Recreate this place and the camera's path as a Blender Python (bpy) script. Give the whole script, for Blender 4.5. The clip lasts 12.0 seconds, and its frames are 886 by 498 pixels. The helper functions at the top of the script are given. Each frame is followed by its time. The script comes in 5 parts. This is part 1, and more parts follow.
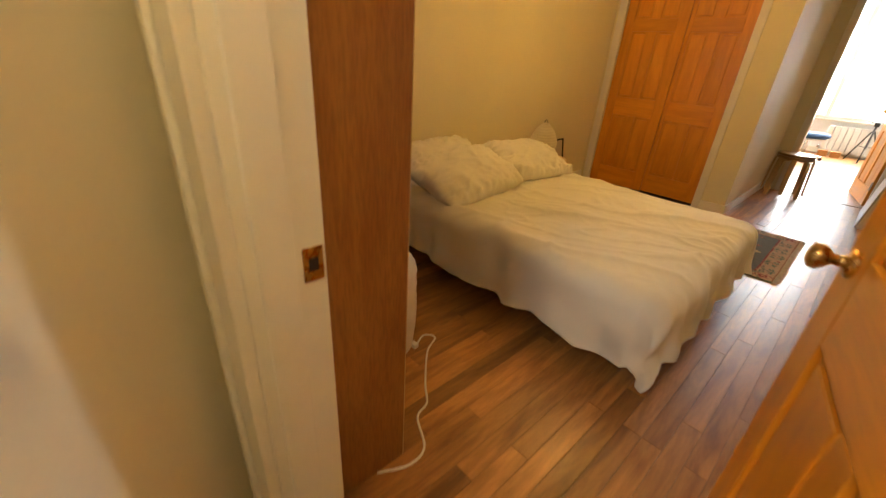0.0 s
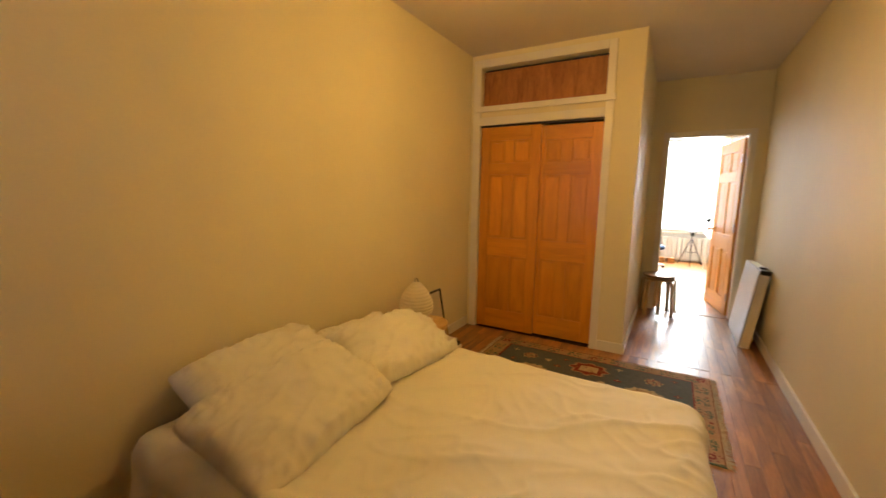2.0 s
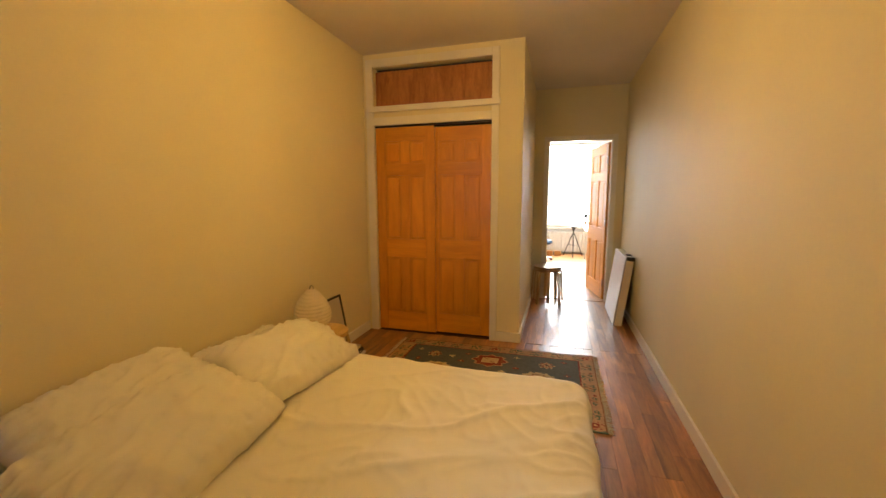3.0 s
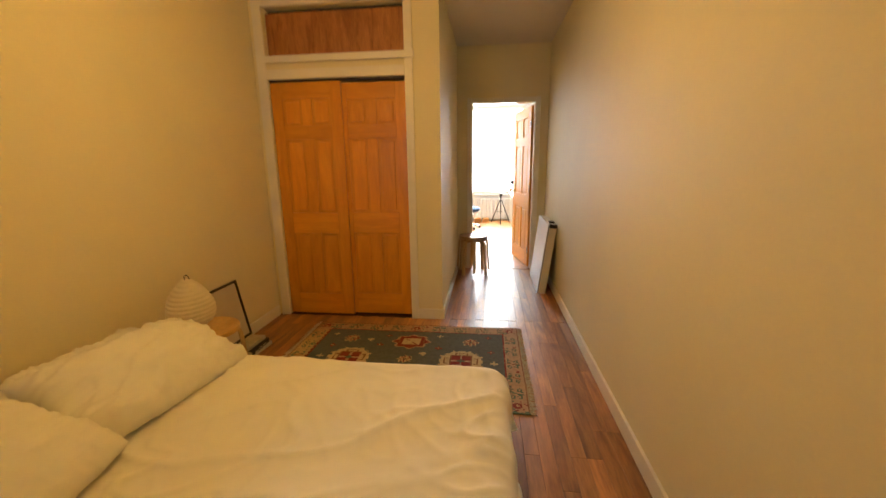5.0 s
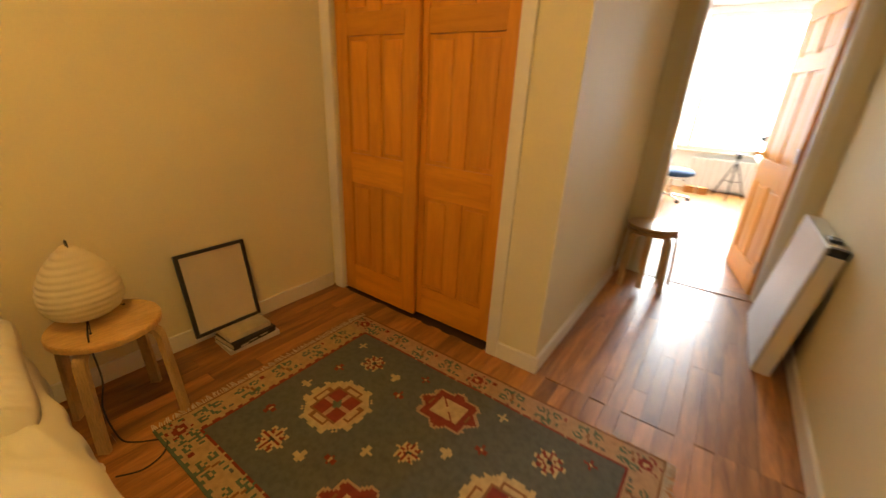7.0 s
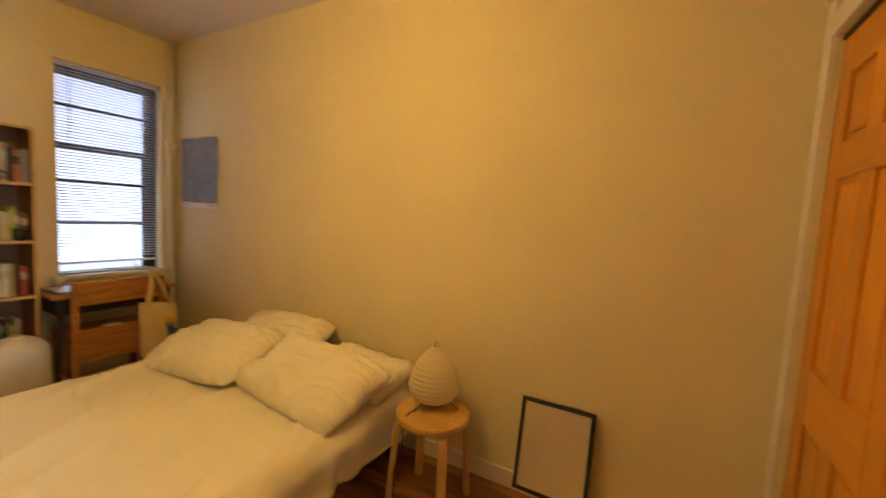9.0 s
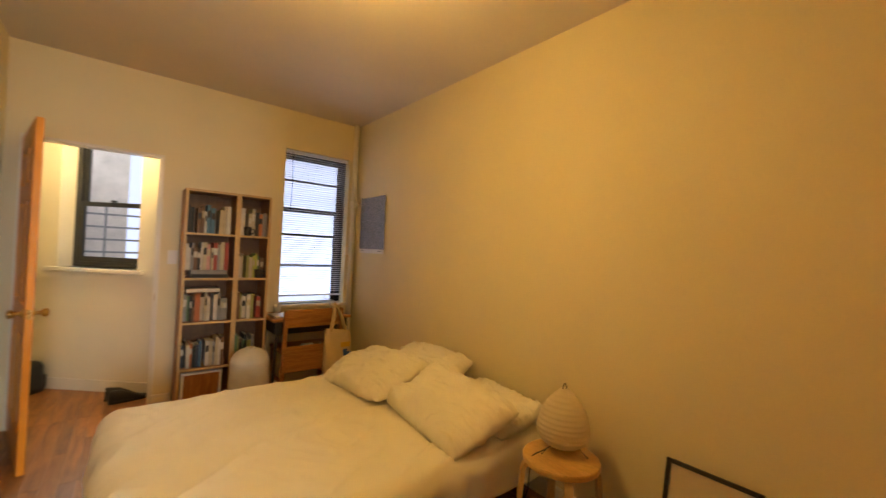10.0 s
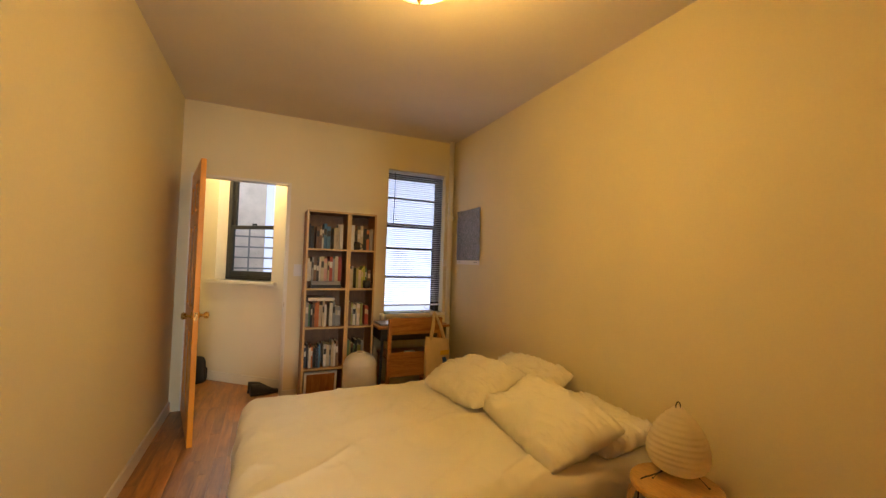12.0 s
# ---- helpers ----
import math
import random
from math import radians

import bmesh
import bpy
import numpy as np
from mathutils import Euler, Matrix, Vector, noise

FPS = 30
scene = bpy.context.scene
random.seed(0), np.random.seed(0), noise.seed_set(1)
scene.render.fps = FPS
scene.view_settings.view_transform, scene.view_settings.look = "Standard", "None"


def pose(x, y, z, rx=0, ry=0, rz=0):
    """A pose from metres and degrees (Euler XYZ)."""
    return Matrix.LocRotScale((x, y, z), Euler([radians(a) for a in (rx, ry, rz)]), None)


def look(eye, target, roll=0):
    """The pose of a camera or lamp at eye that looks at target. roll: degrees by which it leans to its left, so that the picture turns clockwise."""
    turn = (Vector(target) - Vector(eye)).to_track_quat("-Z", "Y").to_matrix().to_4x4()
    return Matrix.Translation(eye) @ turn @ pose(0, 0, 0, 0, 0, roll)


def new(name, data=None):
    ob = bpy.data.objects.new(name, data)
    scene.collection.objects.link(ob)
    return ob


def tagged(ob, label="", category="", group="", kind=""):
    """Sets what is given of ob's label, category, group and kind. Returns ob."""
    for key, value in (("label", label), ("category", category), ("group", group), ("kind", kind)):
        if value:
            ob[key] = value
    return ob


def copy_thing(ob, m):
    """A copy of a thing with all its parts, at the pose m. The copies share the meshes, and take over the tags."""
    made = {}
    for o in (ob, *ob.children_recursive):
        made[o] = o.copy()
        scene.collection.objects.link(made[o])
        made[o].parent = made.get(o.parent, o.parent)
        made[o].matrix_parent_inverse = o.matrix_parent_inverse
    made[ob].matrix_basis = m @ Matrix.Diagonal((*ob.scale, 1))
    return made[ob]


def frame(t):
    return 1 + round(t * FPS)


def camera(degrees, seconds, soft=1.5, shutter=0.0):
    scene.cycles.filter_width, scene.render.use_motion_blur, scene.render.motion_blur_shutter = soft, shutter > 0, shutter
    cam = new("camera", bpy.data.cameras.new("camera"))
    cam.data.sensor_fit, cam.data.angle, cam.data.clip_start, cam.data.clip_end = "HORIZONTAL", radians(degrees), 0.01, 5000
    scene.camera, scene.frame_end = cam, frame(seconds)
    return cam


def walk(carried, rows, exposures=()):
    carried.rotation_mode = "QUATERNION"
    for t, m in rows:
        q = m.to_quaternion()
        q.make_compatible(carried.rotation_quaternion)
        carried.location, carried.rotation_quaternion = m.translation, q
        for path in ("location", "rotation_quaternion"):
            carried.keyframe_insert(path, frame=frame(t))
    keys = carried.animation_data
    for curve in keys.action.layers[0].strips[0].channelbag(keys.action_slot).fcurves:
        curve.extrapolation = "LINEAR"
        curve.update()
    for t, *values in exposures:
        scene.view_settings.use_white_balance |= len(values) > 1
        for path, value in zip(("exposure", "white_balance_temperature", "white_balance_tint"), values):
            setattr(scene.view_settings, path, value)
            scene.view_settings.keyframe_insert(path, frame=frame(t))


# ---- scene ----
cam = camera(97.0, 12.0, soft=1.4, shutter=0.4)
PATH = [
    (0, (2.282, -0.261, 1.202), (0.993, 0.993, 0.326), 4.0),
    (0.2, (2.205, -0.176, 1.231), (0.921, 1.08, 0.351), 3.7),
    (0.5, (2.087, -0.016, 1.206), (0.827, 1.287, 0.361), 3.4),
    (0.8, (1.978, 0.166, 1.274), (0.722, 1.505, 0.479), 2.4),
    (1, (1.941, 0.283, 1.259), (0.654, 1.647, 0.563), 1.9),
    (1.5, (1.805, 0.48, 1.334), (0.577, 2.0, 0.906), 1.9),
    (2, (1.804, 0.581, 1.377), (0.811, 2.293, 1.094), 0.9),
    (2.5, (1.824, 0.61, 1.369), (1.078, 2.445, 1.097), 0.2),
    (3, (1.836, 0.636, 1.355), (1.281, 2.54, 1.091), -0.2),
    (4.8, (1.916, 0.819, 1.333), (1.68, 2.777, 1.001), -0.7),
    (5, (1.912, 0.96, 1.355), (1.687, 2.901, 0.926), -0.7),
    (5.5, (1.975, 1.322, 1.347), (1.712, 3.219, 0.767), -0.9),
    (6, (2.052, 1.752, 1.35), (1.637, 3.599, 0.705), -0.6),
    (6.5, (2.068, 2.188, 1.334), (1.39, 3.916, 0.589), 1.1),
    (6.7, (2.06, 2.347, 1.306), (1.247, 4.014, 0.557), 2.0),
    (8.3, (1.949, 3.493, 1.311), (0.014, 3.495, 0.807), 2.8),
    (8.5, (1.905, 3.576, 1.33), (-0.029, 3.252, 0.938), 3.4),
    (8.7, (1.912, 3.615, 1.321), (0.013, 3.046, 1.058), 3.9),
    (9, (1.885, 3.765, 1.376), (0.139, 2.804, 1.207), 3.3),
    (9.5, (1.906, 3.895, 1.379), (0.395, 2.585, 1.377), 3.1),
    (10, (1.932, 3.954, 1.369), (0.678, 2.396, 1.387), 2.8),
    (10.5, (1.926, 3.97, 1.327), (0.897, 2.255, 1.361), 2.4),
    (11, (1.934, 3.979, 1.329), (1.025, 2.197, 1.371), 2.2),
    (11.5, (1.909, 3.99, 1.338), (1.071, 2.175, 1.389), 1.9),
    (12, (1.917, 4.006, 1.338), (1.095, 2.184, 1.407), 1.8),
]
walk(cam, [(t, look(eye, target, roll)) for t, eye, target, roll in PATH],
     exposures=[(0, -0.1), (0.5, -0.12), (1, -0.05), (2.5, -0.15), (5, -0.17), (6.5, 0.0), (8.5, 0.02), (9.5, -0.06), (10.5, -0.14), (12, -0.17)])

# ---- light ----
world = bpy.data.worlds.new("world")
scene.world = world
world.use_nodes = True
wn = world.node_tree.nodes
sky = wn.new("ShaderNodeTexSky")
sky.sky_type, sky.sun_disc = "NISHITA", False
sky.sun_elevation, sky.sun_rotation = radians(50), radians(150)
world.node_tree.links.new(sky.outputs[0], wn["Background"].inputs[0])
wn["Background"].inputs[1].default_value = 0.12


def lamp(name, kind, m, watts, color, size=0.1, size_y=None, spread=None):
    data = bpy.data.lights.new(name, kind)
    data.energy, data.color = watts, color
    if kind == "AREA":
        data.size = size
        if size_y:
            data.shape, data.size_y = "RECTANGLE", size_y
        else:
            data.shape = "DISK"
        if spread:
            data.spread = radians(spread)
    elif kind == "POINT":
        data.shadow_soft_size = size
    ob = new(name, data)
    ob.matrix_world = m
    return ob


sun = bpy.data.lights.new("sun", "SUN")
sun.energy, sun.angle, sun.color = 1.5, radians(12), (1.0, 0.95, 0.88)
new("sun", sun).matrix_world = look((0, 0, 0), (0.3, -0.55, -0.75))
WARM = (1.0, 0.565, 0.128)
LAMP_AT = (1.39, 2.53)
DROP = 0.12                      # the lamp's bowl hangs this far below its canopy
lamp("ceiling_lamp_light", "POINT", pose(LAMP_AT[0] - 0.13, LAMP_AT[1], 2.34), 28, WARM, 0.06)
lamp("ceiling_lamp_downlight", "AREA", look((LAMP_AT[0] - 0.13, LAMP_AT[1], 2.385), (LAMP_AT[0] - 0.13, LAMP_AT[1], 0)), 6, WARM, 0.22)
lamp("window_light", "AREA", look((0.44, -0.19, 1.55), (0.44, 1, 1.45)), 4.2, (0.60, 0.70, 1.0), 0.58, 1.4)
lamp("hall_window_light", "AREA", look((2.145, -1.60, 2.58), (3.3, -0.15, 0.7)), 30, (1.0, 0.93, 0.82), 0.5, 0.35)
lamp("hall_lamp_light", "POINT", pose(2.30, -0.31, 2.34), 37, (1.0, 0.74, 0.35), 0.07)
lamp("far_window_light", "AREA", look((2.05, 10.25, 1.6), (1.9, 6.2, 1.35)), 250, (0.92, 0.97, 1.0), 1.4, 1.9)

# ---- materials ----


def mat(name, color, rough=0.6, var=0.08, scale=6.0, bump=0.1, bump_scale=60.0, metal=0.0, spec=0.5, color2=None,
        emit=None, power=0.0, per_object=0.0):
    """Base colour with broad mottling, fine grain and relief."""
    m = bpy.data.materials.new(name)
    m.use_nodes = True
    n, l = m.node_tree.nodes, m.node_tree.links
    b = n["Principled BSDF"]
    tc = n.new("ShaderNodeTexCoord")
    big = n.new("ShaderNodeTexNoise")
    big.inputs["Scale"].default_value, big.inputs["Detail"].default_value = scale, 5
    fine = n.new("ShaderNodeTexNoise")
    fine.inputs["Scale"].default_value, fine.inputs["Detail"].default_value = bump_scale, 4
    l.new(tc.outputs["Object"], big.inputs["Vector"])
    l.new(tc.outputs["Object"], fine.inputs["Vector"])
    ramp = n.new("ShaderNodeMix")
    ramp.data_type = "RGBA"
    c2 = color2 or tuple(max(0, c * (1 - 2.2 * var)) for c in color)
    ramp.inputs[6].default_value, ramp.inputs[7].default_value = (*c2, 1), (*color, 1)
    mr = n.new("ShaderNodeMapRange")
    mr.inputs[1].default_value, mr.inputs[2].default_value = 0.3, 0.62
    l.new(big.outputs[0], mr.inputs[0])
    l.new(mr.outputs[0], ramp.inputs[0])
    hsv = n.new("ShaderNodeHueSaturation")
    l.new(ramp.outputs[2], hsv.inputs["Color"])
    ad = n.new("ShaderNodeMapRange")
    ad.inputs[3].default_value, ad.inputs[4].default_value = 1 - var, 1 + var
    l.new(fine.outputs[0], ad.inputs[0])
    if per_object:
        oi = n.new("ShaderNodeObjectInfo")
        po = n.new("ShaderNodeMapRange")
        po.inputs[3].default_value, po.inputs[4].default_value = 1 - per_object, 1 + per_object
        l.new(oi.outputs["Random"], po.inputs[0])
        mu = n.new("ShaderNodeMath")
        mu.operation = "MULTIPLY"
        l.new(ad.outputs[0], mu.inputs[0])
        l.new(po.outputs[0], mu.inputs[1])
        l.new(mu.outputs[0], hsv.inputs["Value"])
    else:
        l.new(ad.outputs[0], hsv.inputs["Value"])
    l.new(hsv.outputs[0], b.inputs["Base Color"])
    rr = n.new("ShaderNodeMapRange")
    rr.inputs[3].default_value, rr.inputs[4].default_value = max(0.02, rough - 0.08), min(1, rough + 0.08)
    l.new(fine.outputs[0], rr.inputs[0])
    l.new(rr.outputs[0], b.inputs["Roughness"])
    b.inputs["Metallic"].default_value = metal
    b.inputs["Specular IOR Level"].default_value = spec
    if bump:
        bp = n.new("ShaderNodeBump")
        bp.inputs["Strength"].default_value, bp.inputs["Distance"].default_value = bump, 0.004
        l.new(fine.outputs[0], bp.inputs["Height"])
        l.new(bp.outputs[0], b.inputs["Normal"])
    if emit:
        b.inputs["Emission Color"].default_value = (*emit, 1)
        b.inputs["Emission Strength"].default_value = power
    return m


def wood(name, light, dark, axis=2, rough=0.4, stretch=9.0, scale=5.0, per_object=0.15, coat=0.0, pore=0.18):
    """Long grain along one axis, with broad bands and pores."""
    m = bpy.data.materials.new(name)
    m.use_nodes = True
    n, l = m.node_tree.nodes, m.node_tree.links
    b = n["Principled BSDF"]
    tc = n.new("ShaderNodeTexCoord")
    oi = n.new("ShaderNodeObjectInfo")
    off = n.new("ShaderNodeVectorMath")
    off.operation = "MULTIPLY_ADD"
    cmb = n.new("ShaderNodeCombineXYZ")
    for i in range(3):
        l.new(oi.outputs["Random"], cmb.inputs[i])
    l.new(cmb.outputs[0], off.inputs[0])
    off.inputs[1].default_value = (37, 53, 71)
    l.new(tc.outputs["Object"], off.inputs[2])
    mp = n.new("ShaderNodeMapping")
    s = [stretch] * 3
    s[axis] = 1.0
    mp.inputs["Scale"].default_value = s
    l.new(off.outputs[0], mp.inputs["Vector"])
    grain = n.new("ShaderNodeTexNoise")
    grain.inputs["Scale"].default_value, grain.inputs["Detail"].default_value = scale, 8
    grain.inputs["Distortion"].default_value = 0.9
    pores = n.new("ShaderNodeTexNoise")
    pores.inputs["Scale"].default_value, pores.inputs["Detail"].default_value = scale * 7, 3
    l.new(mp.outputs[0], grain.inputs["Vector"])
    l.new(mp.outputs[0], pores.inputs["Vector"])
    cr = n.new("ShaderNodeValToRGB")
    cr.color_ramp.elements[0].position, cr.color_ramp.elements[0].color = 0.30, (*dark, 1)
    cr.color_ramp.elements[1].position, cr.color_ramp.elements[1].color = 0.64, (*light, 1)
    l.new(grain.outputs[0], cr.inputs[0])
    hsv = n.new("ShaderNodeHueSaturation")
    l.new(cr.outputs[0], hsv.inputs["Color"])
    po = n.new("ShaderNodeMapRange")
    po.inputs[3].default_value, po.inputs[4].default_value = 1 - per_object, 1 + per_object
    l.new(oi.outputs["Random"], po.inputs[0])
    pv = n.new("ShaderNodeMapRange")
    pv.inputs[1].default_value, pv.inputs[2].default_value = 0.3, 0.6
    pv.inputs[3].default_value, pv.inputs[4].default_value = 1 - pore, 1 + pore / 3
    l.new(pores.outputs[0], pv.inputs[0])
    mu = n.new("ShaderNodeMath")
    mu.operation = "MULTIPLY"
    l.new(po.outputs[0], mu.inputs[0])
    l.new(pv.outputs[0], mu.inputs[1])
    l.new(mu.outputs[0], hsv.inputs["Value"])
    l.new(hsv.outputs[0], b.inputs["Base Color"])
    rr = n.new("ShaderNodeMapRange")
    rr.inputs[3].default_value, rr.inputs[4].default_value = rough - 0.07, rough + 0.1
    l.new(grain.outputs[0], rr.inputs[0])
    l.new(rr.outputs[0], b.inputs["Roughness"])
    b.inputs["Coat Weight"].default_value = coat
    b.inputs["Coat Roughness"].default_value = 0.16
    bp = n.new("ShaderNodeBump")
    bp.inputs["Strength"].default_value, bp.inputs["Distance"].default_value = 0.12, 0.002
    l.new(pores.outputs[0], bp.inputs["Height"])
    l.new(bp.outputs[0], b.inputs["Normal"])
    return m


def cloth(name, color, scale):
    """Washed cotton: fine weave and crisp creases in two sizes."""
    m = mat(name, color, 0.85, 0.02, 3, 0.2, 420, spec=0.2)
    n, l = m.node_tree.nodes, m.node_tree.links
    tc = n.new("ShaderNodeTexCoord")
    bend = n.new("ShaderNodeTexNoise")
    bend.inputs["Scale"].default_value = 2.0
    l.new(tc.outputs["Object"], bend.inputs["Vector"])
    warp = n.new("ShaderNodeVectorMath")
    warp.operation = "MULTIPLY_ADD"
    warp.inputs[1].default_value = (0.5, 0.5, 0.5)
    l.new(bend.outputs["Color"], warp.inputs[0])
    l.new(tc.outputs["Object"], warp.inputs[2])
    last = None
    for k, (sx, sy, sc, depth, strength) in enumerate(((1.0, 2.4, scale, 0.012, 0.22), (2.2, 1.0, scale * 1.7, 0.004, 0.2))):
        mp = n.new("ShaderNodeMapping")
        mp.inputs["Scale"].default_value = (sx, sy, 1.4)
        mp.inputs["Rotation"].default_value = (0, 0, 0.6 + 0.9 * k)
        l.new(warp.outputs[0], mp.inputs["Vector"])
        tx = n.new("ShaderNodeTexNoise")
        tx.inputs["Scale"].default_value, tx.inputs["Detail"].default_value = sc, 1.5
        l.new(mp.outputs[0], tx.inputs["Vector"])
        a = n.new("ShaderNodeMath")
        a.operation = "SUBTRACT"
        a.inputs[1].default_value = 0.5
        l.new(tx.outputs[0], a.inputs[0])
        ab = n.new("ShaderNodeMath")
        ab.operation = "ABSOLUTE"
        l.new(a.outputs[0], ab.inputs[0])
        rg = n.new("ShaderNodeMapRange")
        rg.interpolation_type = "SMOOTHSTEP"
        rg.inputs[1].default_value, rg.inputs[2].default_value = 0.0, 0.22
        rg.inputs[3].default_value, rg.inputs[4].default_value = 1.0, 0.0
        l.new(ab.outputs[0], rg.inputs[0])
        bp = n.new("ShaderNodeBump")
        bp.inputs["Strength"].default_value, bp.inputs["Distance"].default_value = strength, depth
        l.new(rg.outputs[0], bp.inputs["Height"])
        if last:
            l.new(last.outputs[0], bp.inputs["Normal"])
        last = bp
    weave = n["Bump"]
    l.new(last.outputs[0], weave.inputs["Normal"])
    return m


M_WALL = mat("cream_wall_paint", (0.79, 0.71, 0.475), 0.66, 0.03, 1.2, 0.10, 90, spec=0.2)
M_HALL = mat("hall_wall_paint", (0.82, 0.76, 0.61), 0.6, 0.025, 1.5, 0.12, 90)
M_CEIL = mat("ceiling_paint", (0.70, 0.645, 0.565), 0.75, 0.03, 1.5, 0.12, 70)
M_TRIM = mat("white_trim_paint", (0.80, 0.76, 0.66), 0.35, 0.03, 4, 0.08, 40)
M_FLOOR = wood("oak_floor", (0.42, 0.188, 0.050), (0.185, 0.072, 0.019), 1, 0.39, 8, 2.2, 0.34, 0.07, 0.16)
M_SUB = mat("dark_subfloor", (0.05, 0.025, 0.012), 0.8)
M_PINE = wood("orange_pine", (0.72, 0.305, 0.022), (0.59, 0.228, 0.015), 2, 0.33, 7, 1.8, 0.10, 0.08, 0.05)
M_PINEX = wood("orange_pine_rail", (0.72, 0.305, 0.022), (0.59, 0.228, 0.015), 0, 0.33, 7, 1.8, 0.12, 0.08, 0.05)
M_PLY = wood("stained_plywood", (0.42, 0.17, 0.045), (0.26, 0.09, 0.022), 2, 0.45, 6, 4.0, 0.05)
M_BIRCH = wood("birch_veneer", (0.60, 0.42, 0.20), (0.50, 0.33, 0.14), 0, 0.42, 8, 5.0, 0.05)
M_BIRCHZ = wood("birch_veneer_upright", (0.60, 0.42, 0.20), (0.50, 0.33, 0.14), 2, 0.42, 8, 5.0, 0.05)
M_SHELF = wood("shelf_side_veneer", (0.33, 0.142, 0.032), (0.26, 0.10, 0.022), 2, 0.42, 7, 3.0, 0.03)
M_SHELFB = wood("shelf_back_board", (0.22, 0.12, 0.055), (0.17, 0.085, 0.04), 2, 0.6, 6, 4.0, 0.03)
M_OAK = wood("golden_oak", (0.46, 0.215, 0.06), (0.28, 0.11, 0.03), 0, 0.4, 10, 4.0, 0.08)
M_SHEET = cloth("white_cotton", (0.80, 0.77, 0.68), 1.9)
M_PILLOW = cloth("pillow_cotton", (0.80, 0.77, 0.67), 2.6)
M_DARK = mat("dark_metal", (0.03, 0.028, 0.027), 0.45, 0.15, 12, 0.05, 80)
M_BLACK = mat("black_lacquer", (0.015, 0.014, 0.014), 0.35, 0.1, 10, 0.03, 60)
M_SASH = mat("black_sash_paint", (0.022, 0.022, 0.024), 0.4, 0.1, 10, 0.05, 60)
M_BRASS = mat("worn_brass", (0.62, 0.40, 0.13), 0.28, 0.12, 20, 0.02, 90, metal=1.0)
M_CHROME = mat("brushed_steel", (0.6, 0.6, 0.6), 0.25, 0.06, 20, 0.02, 90, metal=1.0)
M_PAPERWHITE = mat("white_paper", (0.80, 0.78, 0.74), 0.7, 0.02, 5, 0.05, 60)
M_WHITE = mat("white_plastic", (0.78, 0.76, 0.72), 0.4, 0.02, 8, 0.02, 60)
M_CANVAS = mat("natural_canvas", (0.66, 0.52, 0.30), 0.9, 0.06, 8, 0.3, 300)
M_BLUE = mat("blue_print", (0.03, 0.10, 0.30), 0.7, 0.05)
M_YELLOW = mat("yellow_print", (0.75, 0.48, 0.06), 0.7, 0.05)
M_SEATBLUE = mat("blue_upholstery", (0.04, 0.09, 0.20), 0.8, 0.1, 20, 0.2, 200)
M_ALU = mat("silver_aluminium", (0.50, 0.52, 0.55), 0.32, 0.04, 6, 0.02, 90, metal=0.7)
M_LAMINATE = mat("grey_white_laminate", (0.44, 0.44, 0.46), 0.38, 0.05, 3, 0.03, 40)
M_CORD = mat("black_cord", (0.02, 0.018, 0.018), 0.6)
M_WCORD = mat("white_cord", (0.75, 0.72, 0.66), 0.5)
M_BRICK = mat("sunlit_masonry", (0.66, 0.58, 0.54), 0.9, 0.1, 4, 0.4, 30)
M_SHOE = mat("black_leather", (0.012, 0.011, 0.011), 0.45, 0.2, 20, 0.1, 90)
M_PRINT = mat("grey_print", (0.28, 0.28, 0.27), 0.7, 0.1)
M_FRINGE = mat("rug_fringe", (0.62, 0.54, 0.40), 0.95, 0.12, 30, 0.3, 200)


def glass_mat(name):
    m = bpy.data.materials.new(name)
    m.use_nodes = True
    b = m.node_tree.nodes["Principled BSDF"]
    b.inputs["Base Color"].default_value = (0.98, 0.99, 0.99, 1)
    b.inputs["Roughness"].default_value = 0.02
    b.inputs["Transmission Weight"].default_value = 1.0
    b.inputs["IOR"].default_value = 1.05
    return m


def paper_mat(name, color, thin=0.3):
    """Thin translucent paper with fibres."""
    m = mat(name, color, 0.85, 0.05, 14, 0.2, 120, spec=0.2)
    n, l = m.node_tree.nodes, m.node_tree.links
    tr = n.new("ShaderNodeBsdfTranslucent")
    tr.inputs[0].default_value = (*color, 1)
    mx = n.new("ShaderNodeMixShader")
    mx.inputs[0].default_value = thin
    l.new(n["Principled BSDF"].outputs[0], mx.inputs[1])
    l.new(tr.outputs[0], mx.inputs[2])
    l.new(mx.outputs[0], n["Material Output"].inputs[0])
    return m


M_GLASS = glass_mat("window_glass")
M_BLIND = paper_mat("white_blind_slat", (0.88, 0.88, 0.89), 0.65)
M_SHADE = paper_mat("rice_paper", (0.88, 0.80, 0.60), 0.42)
M_SHADE2 = paper_mat("white_rice_paper", (0.84, 0.80, 0.72))


